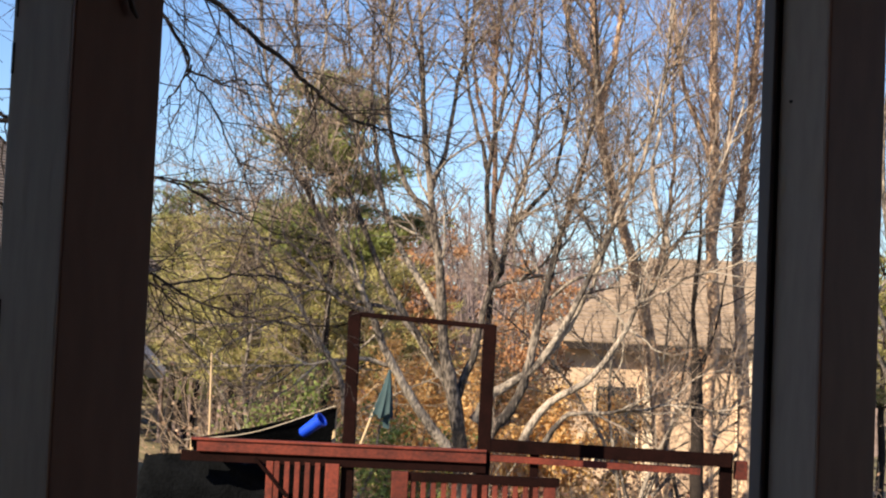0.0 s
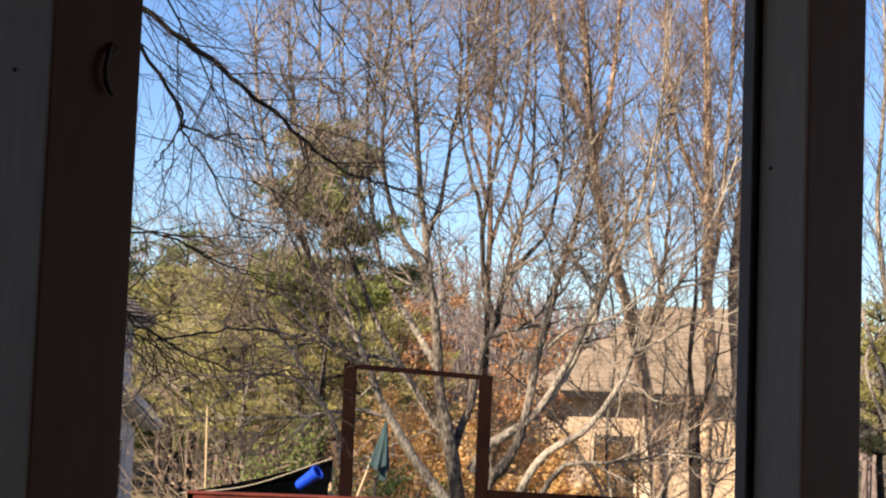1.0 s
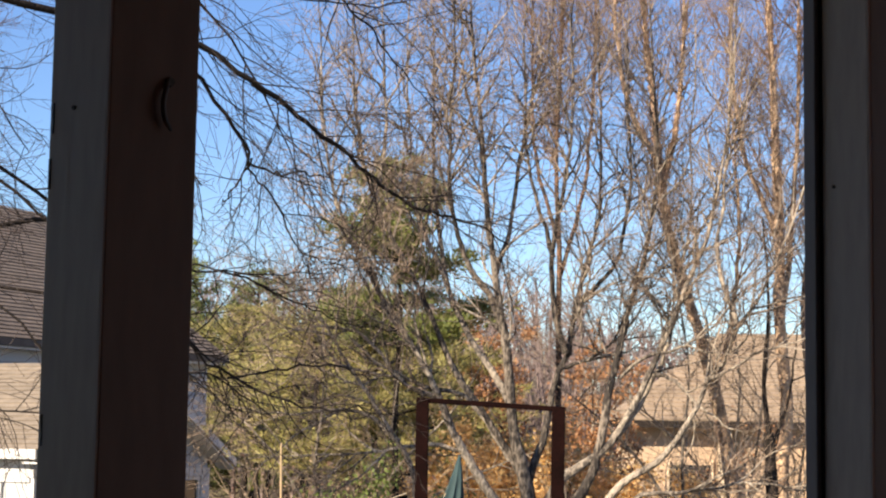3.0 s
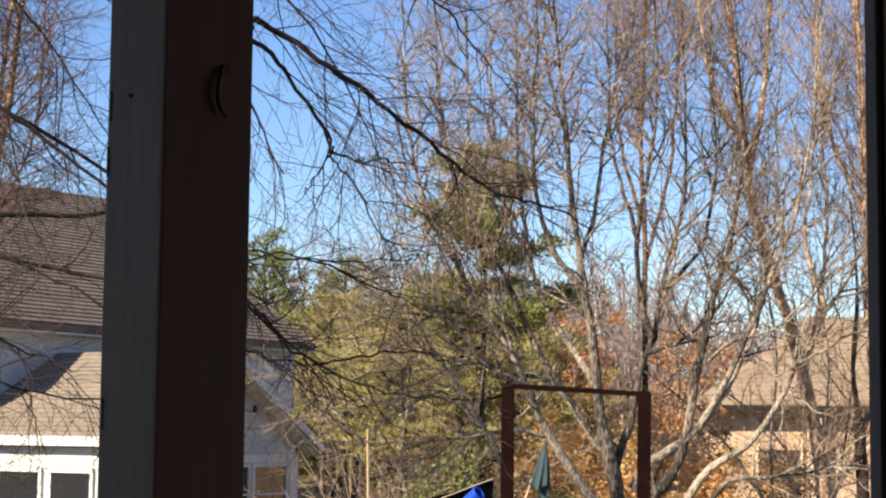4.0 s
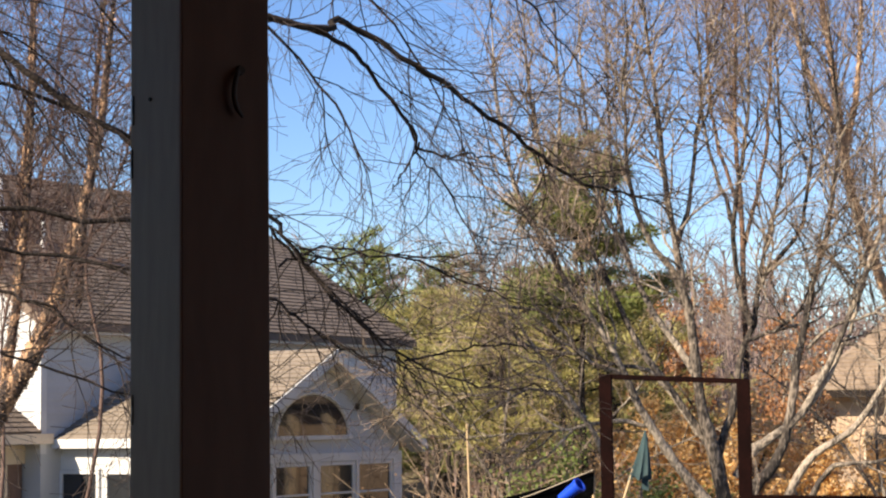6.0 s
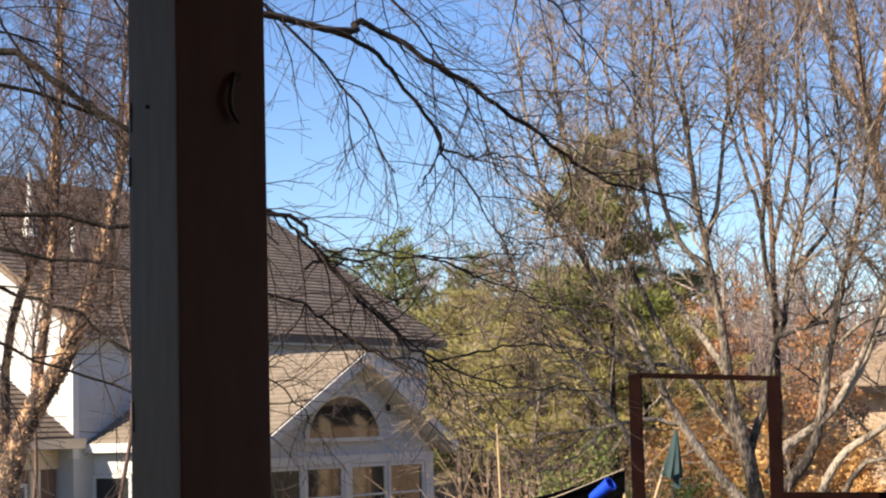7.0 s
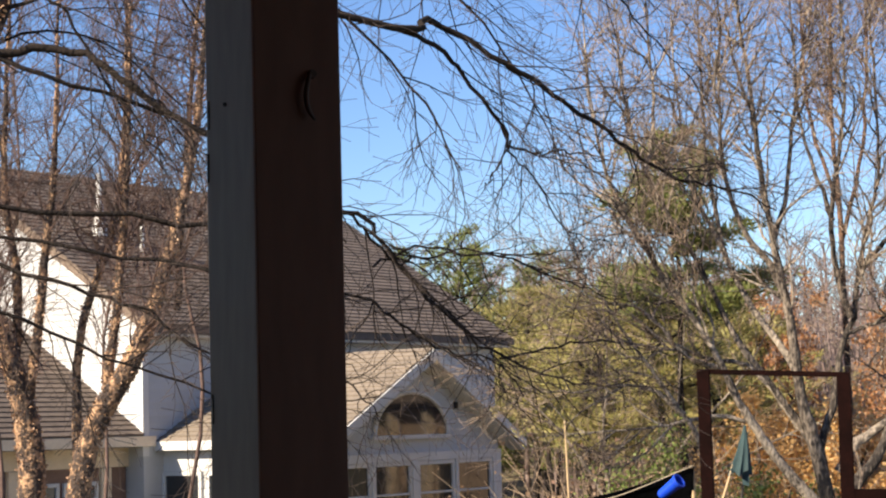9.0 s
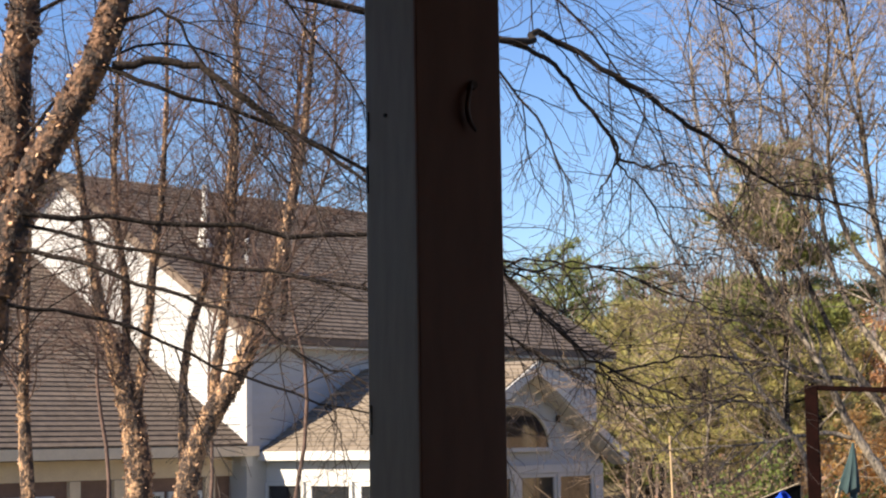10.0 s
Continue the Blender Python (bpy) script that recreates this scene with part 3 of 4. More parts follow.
# ---- trees ----


def tree(name, base, limbs_spec, spec, bark, twig, label, seed, stems=(), stem_bark=None, flakes=0, taper=0.65, bare=0.25, category="tree", lean=0, stem_label="stout trunk with peeling tan bark"):
    """A bare tree: limbs through a few guide points (offsets from the base), with branches and twigs of its kind."""
    rng = random.Random(seed)
    t = thing(name, pose(*base), label, category)
    trunks, limbs, twigs, curls, outward = Wood(), Wood(), Wood(), [], []
    for place, (guides, r0, r1) in enumerate(list(stems) + list(limbs_spec)):
        n = 4 + 3 * len(guides)
        path = bend(guides, n, rng, 0.006 if not stems else 0.006 if r0 > 0.05 else 0.011)
        for _ in range(int(flakes * n * r0) if r0 > 0.05 else 0):
            i = rng.randint(0, n - 2)
            f = rng.random()
            side = aside((path[i + 1] - path[i]).normalized(), math.pi / 2, rng)
            curls.append(tuple(path[i].lerp(path[i + 1], f) + side * (r0 + (r1 - r0) * ((i + f) / (n - 1)) ** taper) * 0.98))
            outward.append(tuple(side * 0.7))
        radii = [(r0 + (r1 - r0) * (k / (n - 1)) ** taper) * rng.uniform(0.92, 1.08) for k in range(n)]
        (trunks if place < len(stems) else limbs).add(path, radii, 10)
        sprout(limbs, twigs, path, r0, r1, 0, LEAN_SPEC if len(stems) <= place < len(stems) + lean else spec, rng, bare)
    if stems:
        part("trunk", trunks.mesh("trunk", stem_bark), stem_bark, t, stem_label)
    part("limb" if stems else "trunk", limbs.mesh("trunk", bark), bark, t)
    part("crown", twigs.mesh("crown", twig), twig, t, "bare twigs")
    if curls:
        nrng = np.random.default_rng(seed)
        curl = part("bark_curl", leaf_mesh("bark_curl", curls, outward, nrng.uniform(0.012, 0.045, len(curls)), 0.4, FLAKE, nrng), FLAKE, t, "curling tan flakes of bark")
        tagged(curl, kind="stuff")
    return t


# short sparse twigs, for the lowest boughs
LEAN_SPEC = [(7.0, 0.8, 0.7, 0.3, 0.2, -0.015, 0.0056, 7), (7.5, 0.8, 0.28, 0.3, 0.2, -0.01, 0.003, 4)]

# the many-stemmed maple behind the deck
MAPLE_MAIN = [
    ([(0.05, 0.00, 1.39), (0.01, -0.04, 1.85), (-0.08, -0.09, 2.46), (-0.20, -0.13, 3.00), (-0.31, -0.17, 3.46), (-0.37, -0.21, 4.07), (-0.43, -0.26, 4.61), (-0.51, -0.30, 5.08), (-0.59, -0.34, 5.62), (-0.70, -0.39, 6.39), (-0.76, -0.43, 7.10), (-0.80, -0.47, 7.64), (-0.89, -0.51, 8.42), (-0.96, -0.56, 9.21), (-1.00, -0.60, 10.08)], 0.134, 0.0101),
    ([(-0.45, -0.15, 4.85), (-0.66, -0.24, 5.30), (-0.90, -0.34, 5.62), (-1.07, -0.43, 6.01), (-1.20, -0.52, 6.55), (-1.22, -0.62, 7.16), (-1.22, -0.71, 7.84), (-1.17, -0.81, 8.61), (-1.20, -0.90, 9.69)], 0.063, 0.0094),
    ([(-0.59, -0.30, 5.62), (-0.48, -0.18, 5.94), (-0.37, -0.07, 6.39), (-0.22, 0.05, 7.47), (-0.08, 0.17, 8.21), (0.13, 0.28, 8.88), (0.23, 0.40, 9.97)], 0.051, 0.0094),
    ([(-0.76, -0.40, 7.10), (-0.92, -0.35, 7.74), (-1.07, -0.30, 8.39), (-1.10, -0.25, 9.13), (-1.13, -0.20, 10.11)], 0.031, 0.0082),
]
MAPLE_LEFT = [
    ([(0.00, 0.00, 1.84), (-0.44, -0.09, 2.37), (-0.78, -0.17, 2.82), (-0.99, -0.26, 3.18), (-1.16, -0.34, 3.49), (-1.31, -0.43, 3.86), (-1.50, -0.51, 4.24), (-1.81, -0.60, 4.75), (-2.12, -0.69, 5.23), (-2.34, -0.77, 5.67), (-2.58, -0.86, 6.11), (-2.77, -0.94, 6.60), (-2.88, -1.03, 7.22), (-2.96, -1.11, 8.06), (-2.98, -1.20, 8.98)], 0.090, 0.0101),
    ([(-0.03, 0.10, 2.22), (-0.11, 0.01, 2.67), (-0.54, -0.08, 3.41), (-1.10, -0.17, 4.22), (-1.39, -0.26, 4.84), (-1.64, -0.35, 5.40), (-1.99, -0.45, 6.04), (-2.25, -0.54, 6.57), (-2.41, -0.63, 7.11), (-2.52, -0.72, 7.73), (-2.56, -0.81, 8.42), (-2.58, -0.90, 9.51)], 0.071, 0.0094),
    ([(-0.38, -0.10, 3.86), (-0.57, -0.03, 4.22), (-0.97, 0.03, 4.81), (-1.24, 0.10, 5.43), (-1.51, 0.17, 6.04), (-1.68, 0.23, 6.46), (-1.76, 0.30, 6.99), (-1.85, 0.37, 7.74), (-1.90, 0.43, 8.66), (-1.87, 0.50, 10.00)], 0.063, 0.0094),
    ([(-1.61, -0.50, 2.48), (-1.68, -0.60, 2.93), (-1.90, -0.70, 3.33), (-2.23, -0.80, 3.83), (-2.59, -0.90, 4.38), (-2.92, -1.00, 4.95), (-3.25, -1.10, 5.29), (-3.58, -1.20, 5.48)], 0.051, 0.0101),
    ([(-1.25, 0.20, 5.44), (-1.44, 0.20, 6.57), (-1.49, 0.20, 7.29), (-1.49, 0.20, 8.19), (-1.52, 0.20, 9.09), (-1.55, 0.20, 9.91)], 0.039, 0.0082),
    ([(-2.25, -0.60, 6.56), (-2.13, -0.55, 7.35), (-2.16, -0.50, 8.15), (-2.19, -0.45, 9.12), (-2.23, -0.40, 9.86)], 0.035, 0.0082),
    ([(-0.36, 0.00, 3.07), (-0.77, -0.10, 3.69), (-1.07, -0.20, 3.97), (-1.45, -0.30, 4.01), (-1.91, -0.40, 4.15), (-2.52, -0.50, 4.26), (-3.13, -0.60, 4.36), (-3.74, -0.70, 4.42)], 0.047, 0.0088),
    ([(-1.31, -0.40, 3.86), (-1.82, -0.55, 4.08), (-2.34, -0.70, 4.69), (-2.94, -0.85, 4.81), (-3.46, -1.00, 4.69)], 0.045, 0.0082),
    ([(-1.86, -0.60, 3.28), (-2.27, -0.75, 3.62), (-2.71, -0.90, 3.70), (-3.38, -1.05, 3.62), (-3.97, -1.20, 3.70)], 0.042, 0.0082),
    ([(-0.99, -0.20, 3.18), (-1.61, -0.38, 3.24), (-2.22, -0.55, 3.12), (-2.97, -0.72, 3.09), (-3.87, -0.90, 3.02)], 0.038, 0.0082),
]
MAPLE_MIDDLE = [
    ([(-0.01, 0.10, 2.07), (-0.07, 0.11, 2.84), (0.09, 0.12, 3.30), (0.18, 0.12, 3.77), (0.29, 0.13, 4.23), (0.44, 0.14, 4.58), (0.51, 0.15, 5.09), (0.62, 0.15, 5.56), (0.73, 0.16, 5.97), (0.86, 0.17, 6.51), (0.89, 0.18, 7.14), (0.88, 0.18, 7.95), (0.85, 0.19, 8.67), (0.83, 0.20, 9.97)], 0.071, 0.0101),
    ([(0.41, 0.05, 4.54), (0.25, -0.02, 5.08), (0.20, -0.09, 5.63), (0.24, -0.16, 6.25), (0.34, -0.22, 6.78), (0.44, -0.29, 7.48), (0.46, -0.36, 8.17), (0.44, -0.43, 9.03), (0.49, -0.50, 9.88)], 0.055, 0.0094),
    ([(0.22, -0.10, 5.86), (0.06, -0.20, 6.40), (-0.08, -0.30, 6.82), (-0.16, -0.40, 7.24), (-0.19, -0.50, 7.85), (-0.21, -0.60, 8.62), (-0.23, -0.70, 9.70)], 0.039, 0.0088),
    ([(0.56, 0.10, 5.25), (0.78, 0.17, 5.44), (1.10, 0.24, 5.82), (1.23, 0.31, 6.36), (1.33, 0.39, 7.08), (1.28, 0.46, 7.98), (1.27, 0.53, 8.98), (1.26, 0.60, 9.98)], 0.047, 0.0088),
    ([(0.31, 0.10, 4.31), (0.64, 0.17, 4.43), (1.02, 0.23, 4.68), (1.28, 0.30, 5.17)], 0.035, 0.0157),
]
MAPLE_RIGHT = [
    ([(0.15, 0.00, 1.62), (0.36, 0.03, 2.29), (0.59, 0.06, 2.55), (0.77, 0.09, 2.87), (0.92, 0.11, 3.45), (1.01, 0.14, 3.99), (1.10, 0.17, 4.38), (1.22, 0.20, 4.93), (1.36, 0.23, 5.40), (1.51, 0.26, 5.95), (1.64, 0.29, 6.66), (1.70, 0.31, 7.22), (1.68, 0.34, 7.95), (1.61, 0.37, 8.77), (1.58, 0.40, 9.99)], 0.102, 0.0101),
    ([(0.15, 0.10, 2.45), (0.37, 0.10, 2.81), (0.62, 0.10, 2.99), (0.90, 0.10, 3.18), (1.15, 0.10, 3.49), (1.48, 0.10, 4.08), (1.74, 0.10, 4.68), (1.89, 0.10, 5.03), (2.12, 0.10, 5.61), (2.33, 0.10, 6.09), (2.50, 0.10, 6.77), (2.63, 0.10, 7.56), (2.74, 0.10, 8.59), (2.77, 0.10, 9.70)], 0.087, 0.0101),
    ([(1.07, 0.10, 3.33), (1.35, 0.18, 3.68), (1.57, 0.26, 4.07), (1.80, 0.33, 4.58), (1.98, 0.41, 5.17), (2.04, 0.49, 5.81), (2.19, 0.57, 6.53), (2.18, 0.64, 7.59), (2.26, 0.72, 8.57), (2.26, 0.80, 9.74)], 0.047, 0.0088),
    ([(0.78, 0.00, 2.09), (1.12, -0.06, 2.70), (1.65, -0.13, 3.05), (1.97, -0.19, 3.43), (2.19, -0.25, 3.82), (2.36, -0.32, 4.21), (2.56, -0.38, 4.44), (2.73, -0.45, 4.89), (2.99, -0.51, 5.28), (3.17, -0.57, 5.68), (3.44, -0.64, 6.30), (3.65, -0.70, 7.00)], 0.063, 0.0101),
    ([(2.35, -0.40, 4.20), (2.69, -0.50, 4.35), (2.98, -0.60, 4.55), (3.43, -0.70, 4.67), (3.94, -0.80, 4.91)], 0.031, 0.0094),
    ([(1.15, 0.20, 4.20), (1.50, 0.12, 4.51), (1.88, 0.03, 4.59), (2.21, -0.05, 4.75), (2.49, -0.13, 5.00), (2.75, -0.22, 5.35), (3.02, -0.30, 5.55)], 0.031, 0.0094),
    ([(1.64, 0.10, 4.27), (1.89, 0.03, 4.18), (2.22, -0.03, 3.86), (2.47, -0.10, 3.67)], 0.035, 0.0126),
    ([(2.73, -0.40, 4.89), (2.47, -0.26, 5.85), (2.56, -0.12, 6.66), (2.65, 0.02, 7.49), (2.70, 0.16, 8.57), (2.75, 0.30, 9.85)], 0.039, 0.0082),
    ([(1.19, 0.20, 4.52), (0.83, 0.10, 4.55), (0.54, 0.00, 4.73)], 0.028, 0.0126),
    ([(1.10, -0.30, 2.17), (1.38, -0.42, 2.58), (1.68, -0.54, 2.64), (2.35, -0.66, 2.72), (2.87, -0.78, 2.81), (3.54, -0.90, 2.71)], 0.047, 0.0126),
]
MAPLE_SPEC = [(3.6, 0.78, 1.7, 0.35, 0.15, 0.06, 0.022, 9), (5.4, 0.76, 0.95, 0.35, 0.2, 0.04, 0.0098, 5), (6.5, 0.75, 0.42, 0.3, 0.2, 0.03, 0.006, 3)]
MAPLE_FOOT = [([(0.06, 0.0, 0), (0.04, 0.0, 0.9), (0.05, 0.0, 1.7)], 0.19, 0.14)]
tree("maple_tree", (0.36, 25.2, 0), MAPLE_LEFT[:1] + MAPLE_LEFT[2:] + MAPLE_RIGHT[1:], MAPLE_SPEC, BARK, MAPLE_TWIG, "bare many-stemmed maple tree with sunlit grey limbs", 11, MAPLE_FOOT + MAPLE_MAIN + MAPLE_MIDDLE + MAPLE_LEFT[1:2] + MAPLE_RIGHT[:1], SHADED_MAPLE, bare=0.4, stem_label="dark grey-brown stems of the maple")

# river birches: one close on the left, a clump before the house, two beyond the deck
BIRCH_SPEC = [(4.2, 0.7, 1.8, 0.35, 0.10, 0.07, 0.013, 7), (6.5, 0.7, 0.85, 0.4, 0.13, 0.03, 0.0058, 5), (8.0, 0.7, 0.38, 0.3, 0.14, 0.02, 0.0038, 3)]
NEAR_SPEC = [(4.6, 0.78, 1.1, 0.3, 0.16, -0.045, 0.0056, 8), (8.0, 0.75, 0.5, 0.4, 0.2, -0.035, 0.0033, 5), (7.0, 0.7, 0.24, 0.3, 0.14, -0.03, 0.0021, 3)]
NEAR_TRUNKS = [
    ([(0.00, -0.90, 0.00), (0.09, -0.90, 2.88), (0.26, -0.97, 3.83), (0.36, -1.03, 4.30), (0.45, -1.10, 4.76), (0.52, -1.17, 5.23), (0.60, -1.23, 5.69), (0.69, -1.30, 6.15)], 0.105, 0.085),
    ([(0.41, -1.15, 4.06), (0.49, -1.16, 4.37), (0.60, -1.17, 4.68), (0.80, -1.17, 4.99), (0.99, -1.18, 5.32), (1.13, -1.19, 5.66), (1.28, -1.20, 6.12)], 0.095, 0.08),
]
NEAR_BOUGHS = [
    ([(1.11, -1.19, 5.3), (1.5, -1.08, 5.32), (1.79, -1.0, 5.12), (2.09, -0.89, 4.9), (2.45, -0.76, 4.63), (2.9, -0.62, 4.25)], 0.0258, 0.0059),
    ([(0.55, -1.22, 4.3), (0.97, -1.1, 4.2), (1.48, -0.95, 4.0), (1.81, -0.85, 3.88), (2.13, -0.74, 3.66), (2.43, -0.65, 3.53)], 0.0155, 0.0043),
    ([(1.14, -1.2, 5.54), (1.39, -1.14, 5.59), (1.56, -1.07, 5.37), (1.79, -0.97, 4.94), (2.02, -0.87, 4.62)], 0.0120, 0.0034),
]
NEAR_OUTER = [
    ([(1.25, -1.21, 5.84), (2.00, -0.81, 5.72), (3.08, -0.10, 5.54), (3.22, 0.11, 5.60), (3.36, 0.32, 5.58), (3.68, 0.53, 5.37), (3.88, 0.74, 5.25), (4.15, 0.95, 5.05), (4.33, 1.16, 4.92), (4.51, 1.37, 4.80), (4.68, 1.58, 4.75), (4.91, 1.79, 4.71), (5.19, 2.00, 4.60)], 0.0258, 0.0051),
    ([(3.08, -0.05, 5.54), (3.26, 0.16, 5.48), (3.39, 0.36, 5.33), (3.55, 0.57, 5.10), (3.62, 0.78, 4.94), (3.75, 0.99, 4.91), (3.94, 1.19, 4.93), (4.14, 1.40, 4.90)], 0.0172, 0.0034),
]
NEAR_THIN = [
    ([(3.62, 0.70, 4.96), (3.48, 0.90, 4.80), (3.38, 1.10, 4.71)], 0.0075, 0.0026),
    ([(3.00, 0.50, 6.20), (3.40, 0.80, 6.45), (3.84, 1.10, 6.46), (4.12, 1.28, 6.07), (4.26, 1.46, 5.96), (4.44, 1.64, 5.74), (4.59, 1.82, 5.59), (4.78, 2.00, 5.35)], 0.012, 0.003),
    ([(3.00, 0.50, 6.20), (3.50, 1.00, 6.16), (3.80, 1.20, 6.08), (4.11, 1.40, 6.11), (4.39, 1.60, 6.15), (4.68, 1.80, 6.28)], 0.009, 0.003),
    ([(3.55, 0.57, 5.10), (3.60, 0.80, 4.92), (3.72, 1.00, 4.76), (3.84, 1.20, 4.50), (3.99, 1.40, 4.40), (4.12, 1.60, 4.38)], 0.008, 0.003),
    ([(2.85, 0.20, 4.17), (3.03, 0.48, 4.29), (3.19, 0.76, 4.32), (3.49, 1.04, 4.29), (3.82, 1.32, 4.31), (4.06, 1.60, 4.35)], 0.008, 0.003),
]
NEAR_ROOF = [
    ([(0.59, -1.23, 4.50), (1.30, -0.78, 4.46), (2.10, -0.35, 4.40), (2.77, 0.00, 4.49), (2.94, 0.13, 4.30), (3.01, 0.27, 4.18), (3.15, 0.40, 3.98), (3.30, 0.53, 3.82), (3.45, 0.67, 3.67), (3.74, 0.80, 3.53), (4.04, 0.93, 3.46), (4.31, 1.07, 3.45), (4.58, 1.20, 3.41)], 0.0165, 0.004),
    ([(1.05, -1.20, 5.30), (1.43, -1.08, 5.15), (2.00, -0.66, 4.95), (2.68, 0.00, 4.51), (2.85, 0.13, 4.35), (3.02, 0.27, 4.15), (3.22, 0.40, 3.94), (3.40, 0.53, 3.74), (3.54, 0.67, 3.57), (3.65, 0.80, 3.36)], 0.0135, 0.0042),
    ([(0.55, -1.20, 4.45), (1.40, -0.85, 4.25), (2.10, -0.55, 4.12), (2.87, -0.30, 3.97), (3.04, -0.16, 3.85), (3.20, -0.02, 3.71), (3.38, 0.12, 3.63), (3.55, 0.26, 3.60), (3.80, 0.40, 3.40)], 0.012, 0.004),
    ([(1.90, -0.66, 4.16), (2.40, -0.58, 3.98), (2.70, -0.50, 3.70), (2.76, -0.40, 3.57), (2.86, -0.30, 3.41), (2.93, -0.20, 3.33), (3.03, -0.10, 3.09)], 0.008, 0.0028),
    ([(3.01, 0.27, 4.18), (3.25, 0.50, 4.25), (3.53, 0.80, 4.25), (3.78, 1.05, 4.14), (4.00, 1.30, 4.05), (4.16, 1.55, 4.01), (4.47, 1.80, 4.00)], 0.008, 0.0028),
    ([(3.51, 0.70, 3.62), (3.79, 0.98, 3.69), (4.08, 1.25, 3.72), (4.27, 1.53, 3.67), (4.54, 1.80, 3.64)], 0.008, 0.0028),
]
NEAR_UPPER = [
    ([(0.8, -1.35, 6.3), (1.6, -0.9, 6.1), (2.4, -0.4, 5.9), (3.1, 0.0, 5.3), (3.4, 0.2, 4.7)], 0.0189, 0.0043),
    ([(1.3, -1.2, 6.4), (2.2, -0.3, 6.5), (3.0, 0.5, 6.2), (3.6, 1.0, 5.5), (3.9, 1.2, 4.8)], 0.0172, 0.0034),
    ([(0.7, -1.3, 5.6), (1.2, -0.8, 6.0), (1.7, -0.4, 5.9), (2.1, -0.1, 5.4), (2.4, 0.1, 4.9)], 0.0138, 0.0034),
    ([(0.6, -1.25, 4.9), (0.9, -0.9, 5.4), (1.4, -0.6, 5.5), (1.9, -0.4, 5.1)], 0.0120, 0.0034),
    ([(0.5, -1.2, 4.0), (1.0, -0.8, 3.9), (1.6, -0.5, 3.6), (2.2, -0.2, 3.4), (2.9, 0.1, 3.4)], 0.0129, 0.0034),
]
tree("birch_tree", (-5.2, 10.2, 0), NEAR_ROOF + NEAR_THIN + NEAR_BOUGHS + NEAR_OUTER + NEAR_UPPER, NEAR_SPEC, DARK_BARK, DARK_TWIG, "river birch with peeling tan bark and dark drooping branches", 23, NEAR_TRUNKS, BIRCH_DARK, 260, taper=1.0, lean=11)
CLUMP_A = [
    ([(0, 0, 0), (-0.04, -0.1, 2.6), (-0.06, -0.2, 3.4), (-0.17, -0.3, 4.0), (-0.41, -0.4, 4.9), (-0.7, -0.5, 7.0)], 0.165, 0.02),
    ([(-0.06, -0.2, 3.4), (0.11, -0.3, 4.25), (0.24, -0.38, 5.1), (0.4, -0.46, 6.2), (0.5, -0.57, 8.0)], 0.06, 0.012),
    ([(-0.2, -0.2, 3.8), (-0.13, -0.25, 4.9), (-0.21, -0.4, 6.1), (-0.1, -0.5, 8.0)], 0.055, 0.012),
    ([(-0.9, -0.4, 0), (-1.2, -0.5, 3.0), (-1.15, -0.67, 4.4), (-1.0, -0.8, 7.0)], 0.085, 0.015),
]
CLUMP_B = [
    ([(0.1, 0.05, 0), (0.5, -0.05, 2.7), (0.78, -0.06, 3.5), (1.16, -0.03, 4.1), (1.5, -0.04, 5.0), (1.9, -0.1, 6.5), (2.1, -0.2, 8.2)], 0.14, 0.015),
    ([(0.73, 0.1, 3.5), (0.85, 0.08, 4.25), (0.98, 0.0, 5.2), (1.1, -0.1, 6.3), (1.2, -0.2, 8.0)], 0.06, 0.012),
    ([(0.4, 0.5, 0), (0.2, 0.6, 4.0), (0.7, 0.7, 6.0), (0.8, 0.8, 9.0)], 0.06, 0.012),
    ([(1.4, 0.6, 4.6), (1.5, 0.7, 6.2), (1.7, 0.7, 8.5)], 0.045, 0.012),
]
CLUMP_SPEC = [(6.0, 0.8, 1.5, 0.35, 0.17, 0.03, 0.012, 7), (6.2, 0.7, 0.78, 0.4, 0.16, 0.02, 0.006, 5), (6.0, 0.7, 0.36, 0.3, 0.15, 0.02, 0.004, 3)]
tree("birch_tree", (-8.2, 18.8, 0), [], CLUMP_SPEC, BIRCH_TWIG, BIRCH_TWIG, "clump of slender river birch stems with peeling bark", 31, CLUMP_A + CLUMP_B, BIRCH, 380, taper=1.7, bare=0.47)
tree("birch_tree", (-10.6, 22.5, 0), [
    ([(0, 0, 0), (0.2, 0.1, 2.5), (0.05, 0, 4.5), (0.4, 0.2, 6.5), (0.3, 0, 9.5)], 0.04, 0.012),
    ([(1.2, 0.2, 0), (1.7, 0, 2.5), (1.6, 0.2, 4.5), (2.2, 0, 6.5), (2.6, 0, 9.5)], 0.035, 0.012),
    ([(2.2, 0.2, 0), (3.0, 0.1, 3.5), (2.8, 0, 5.5), (3.4, 0, 7.0), (3.5, 0, 9.5)], 0.035, 0.012),
], CLUMP_SPEC, BIRCH_TWIG, BIRCH_TWIG, "slender upright birch stems before the white house", 34, bare=0.45)
RIGHT_SPEC = [(4.6, 0.6, 1.7, 0.35, 0.10, 0.09, 0.015, 7), (6.0, 0.65, 0.9, 0.4, 0.13, 0.05, 0.0085, 5), (6.5, 0.7, 0.42, 0.3, 0.14, 0.03, 0.0055, 3)]
